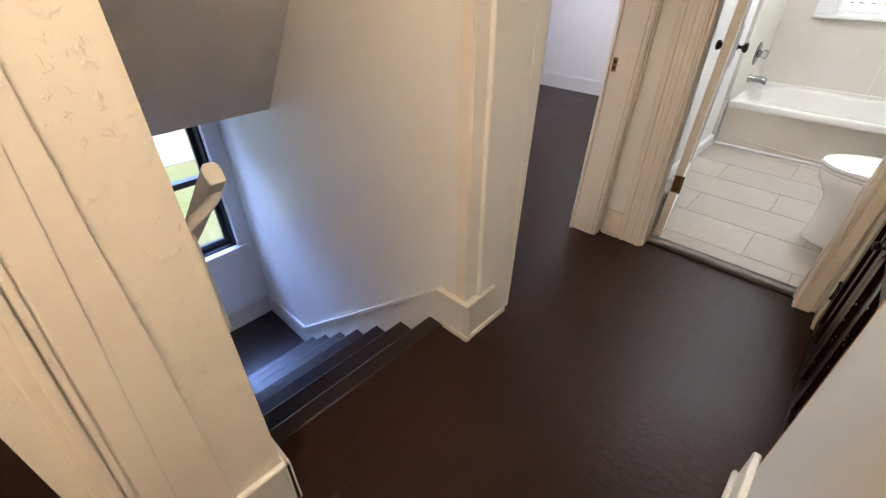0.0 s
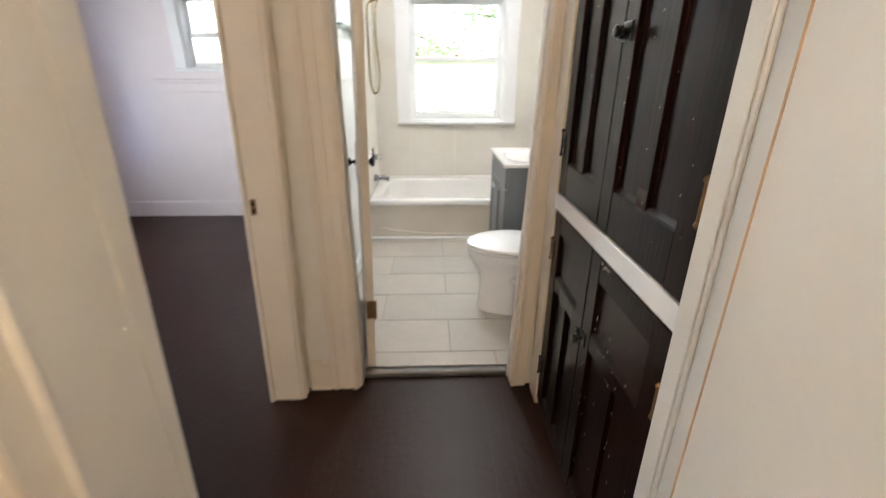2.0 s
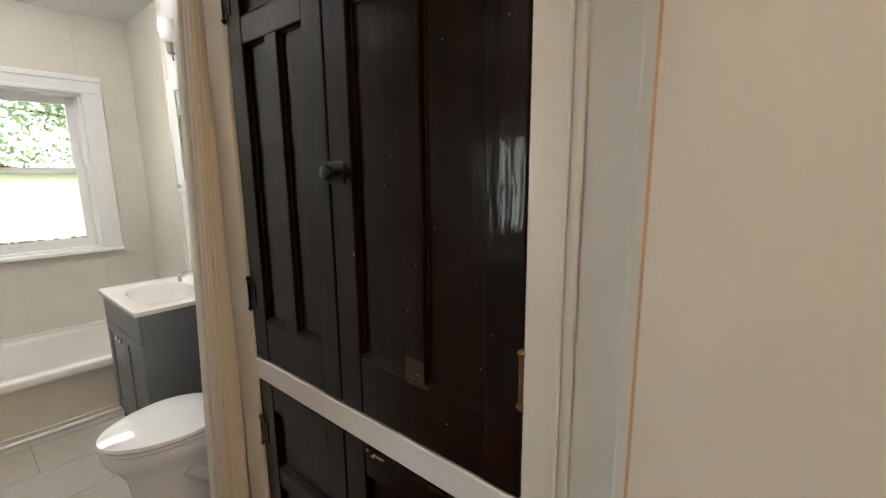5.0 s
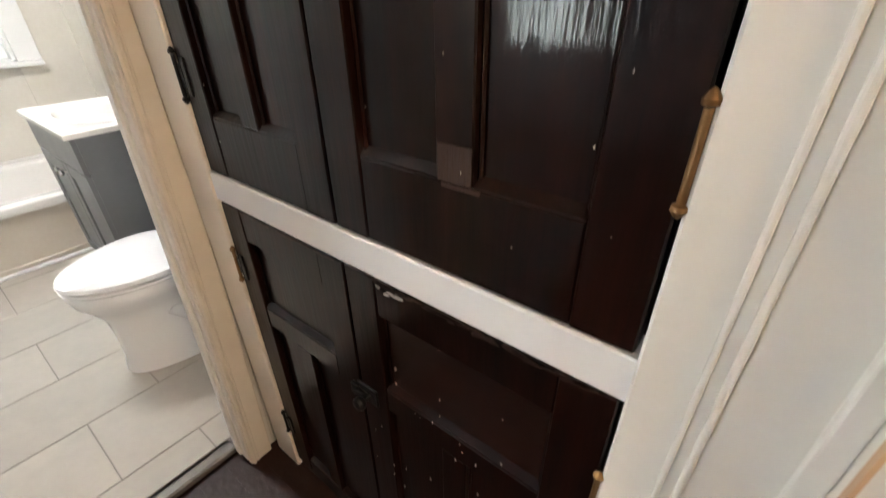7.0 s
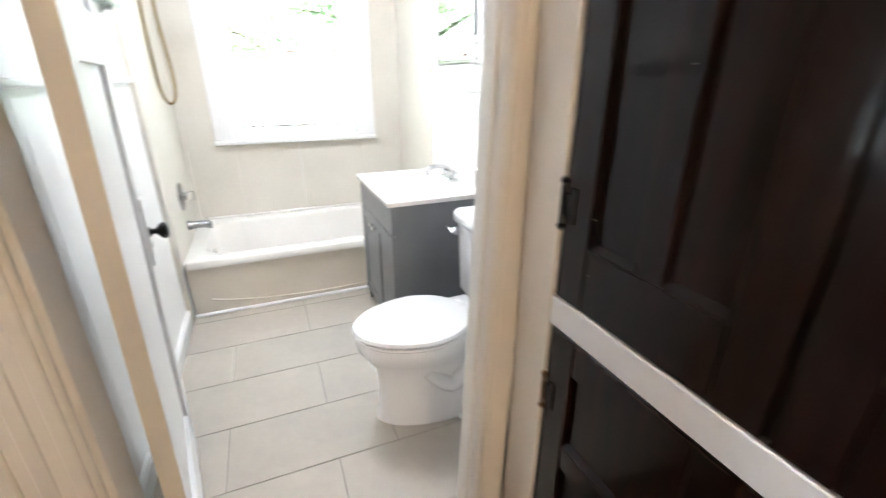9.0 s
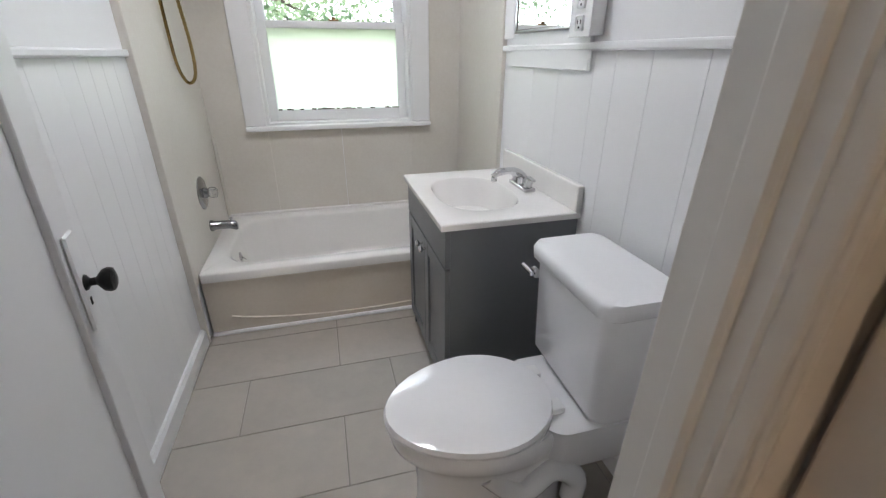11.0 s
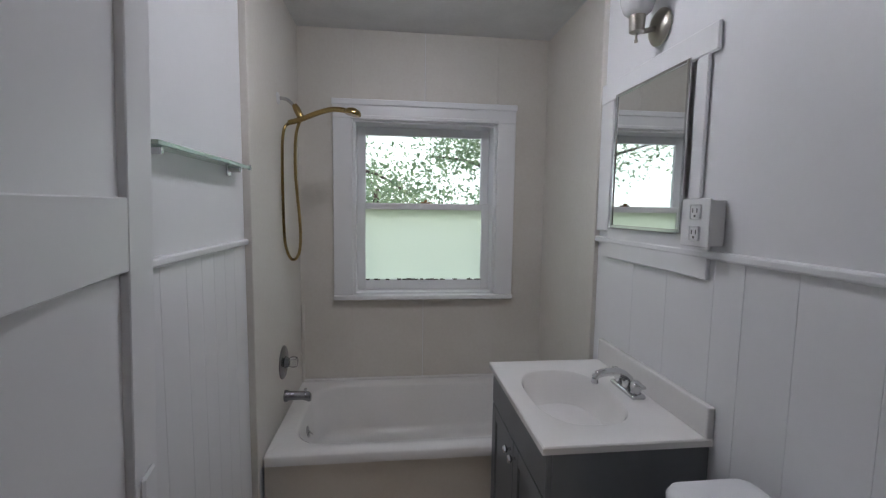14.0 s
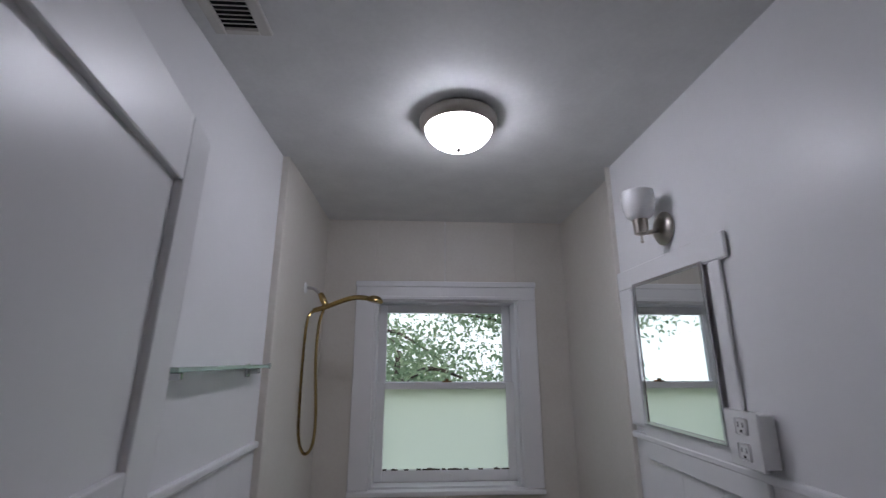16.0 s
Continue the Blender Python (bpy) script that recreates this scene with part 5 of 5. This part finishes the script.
house = thing("house", "neighbouring house with pale siding and a grey roof", "house", at=pose(-11.5, -2.6, -3.2))
part("wall", boxes((-3, 0, -5, 5, 0, 2.9)), SIDING, house)
for i in range(14):
    part("siding_board", local(boxes((0.0, 0.02, -5, 5, 0.0, 0.19)), Matrix.Translation((0.004, 0, 0.06 + 0.2 * i)) @ pose(0, 0, 0, 0, 4, 0)), SIDING, house)
part("roof", rings(bmesh.new(), [[(0.5, y, 2.8), (0.5, y, 2.9), (-1.5, y, 4.3), (-3.5, y, 2.9), (-3.5, y, 2.8)] for y in (-5.3, 5.3)]), ROOFING, house)
for y in (-2.2, 1.5):
    w = part("window", boxes((0.0, 0.05, y - 0.5, y + 0.5, 1.0, 2.3), bevel=0.01), WHITE, house)
    part("pane", boxes((0.045, 0.056, y - 0.42, y + 0.42, 1.08, 2.22)), BLACKFRAME, w)

# ---- bathroom floor tiles, hall floor boards ----
bath_floor = structure("floor_bath", boxes((BX0 - 0.012, SX1, 0.09, 1.83, -0.2, BF - 0.003)), GROUT, "grey grout bed of the tiled bathroom floor", "floor")
ROW, LEN, J = 0.305, 0.597, 0.0035
shapes = {}
for k in range(6):
    y0, y1 = 1.74 - ROW * (k + 1), 1.74 - ROW * k
    if k == 5:
        y0 = 0.1
    if y1 - y0 < 0.02:
        continue
    x = (0.612 if k % 2 == 0 else 0.237) - 2 * LEN
    while x < 1.5:
        a, b = max(x, BX0), min(x + LEN, BX1)
        if b - a > 0.03:
            key = (round(b - a, 3), round(y1 - y0, 3))
            if key not in shapes:
                bm = box(bmesh.new(), 0, b - a - J, 0, y1 - y0 - J, -0.008, 0.0, 0.0012)
                me = bpy.data.meshes.new("tile")
                bm.to_mesh(me)
                bm.free()
                me.materials.append(TILE)
                shapes[key] = me
            t = new("tile", shapes[key])
            t.location = (a + J / 2, y0 + J / 2, BF)
            t.parent = bath_floor
        x += LEN
for a, b in ((BX0, 0.612), (0.612, 1.209), (1.209, SX1)):
    part("tile", box(bmesh.new(), a + J / 2, b - J / 2, 1.742, 1.825, BF - 0.008, BF, 0.0012), TILE, bath_floor)
plank = 0.0825
i = 0
for x0, x1, y0, y1 in ((-0.18, 0.0, NEAR_Y, STAIR_Y), (0.0, 1.0, -2.99, 0.05), (-0.06, 0.0, STAIR_Y, -0.004)):
    x = x0
    while x < x1 - 0.005:
        b = min(x + plank, x1)
        part("plank", box(bmesh.new(), x, b, y0, y1, -0.012, -0.0001 * (i % 3), 0.0004), FLOOR, floor)
        x, i = b, i + 1
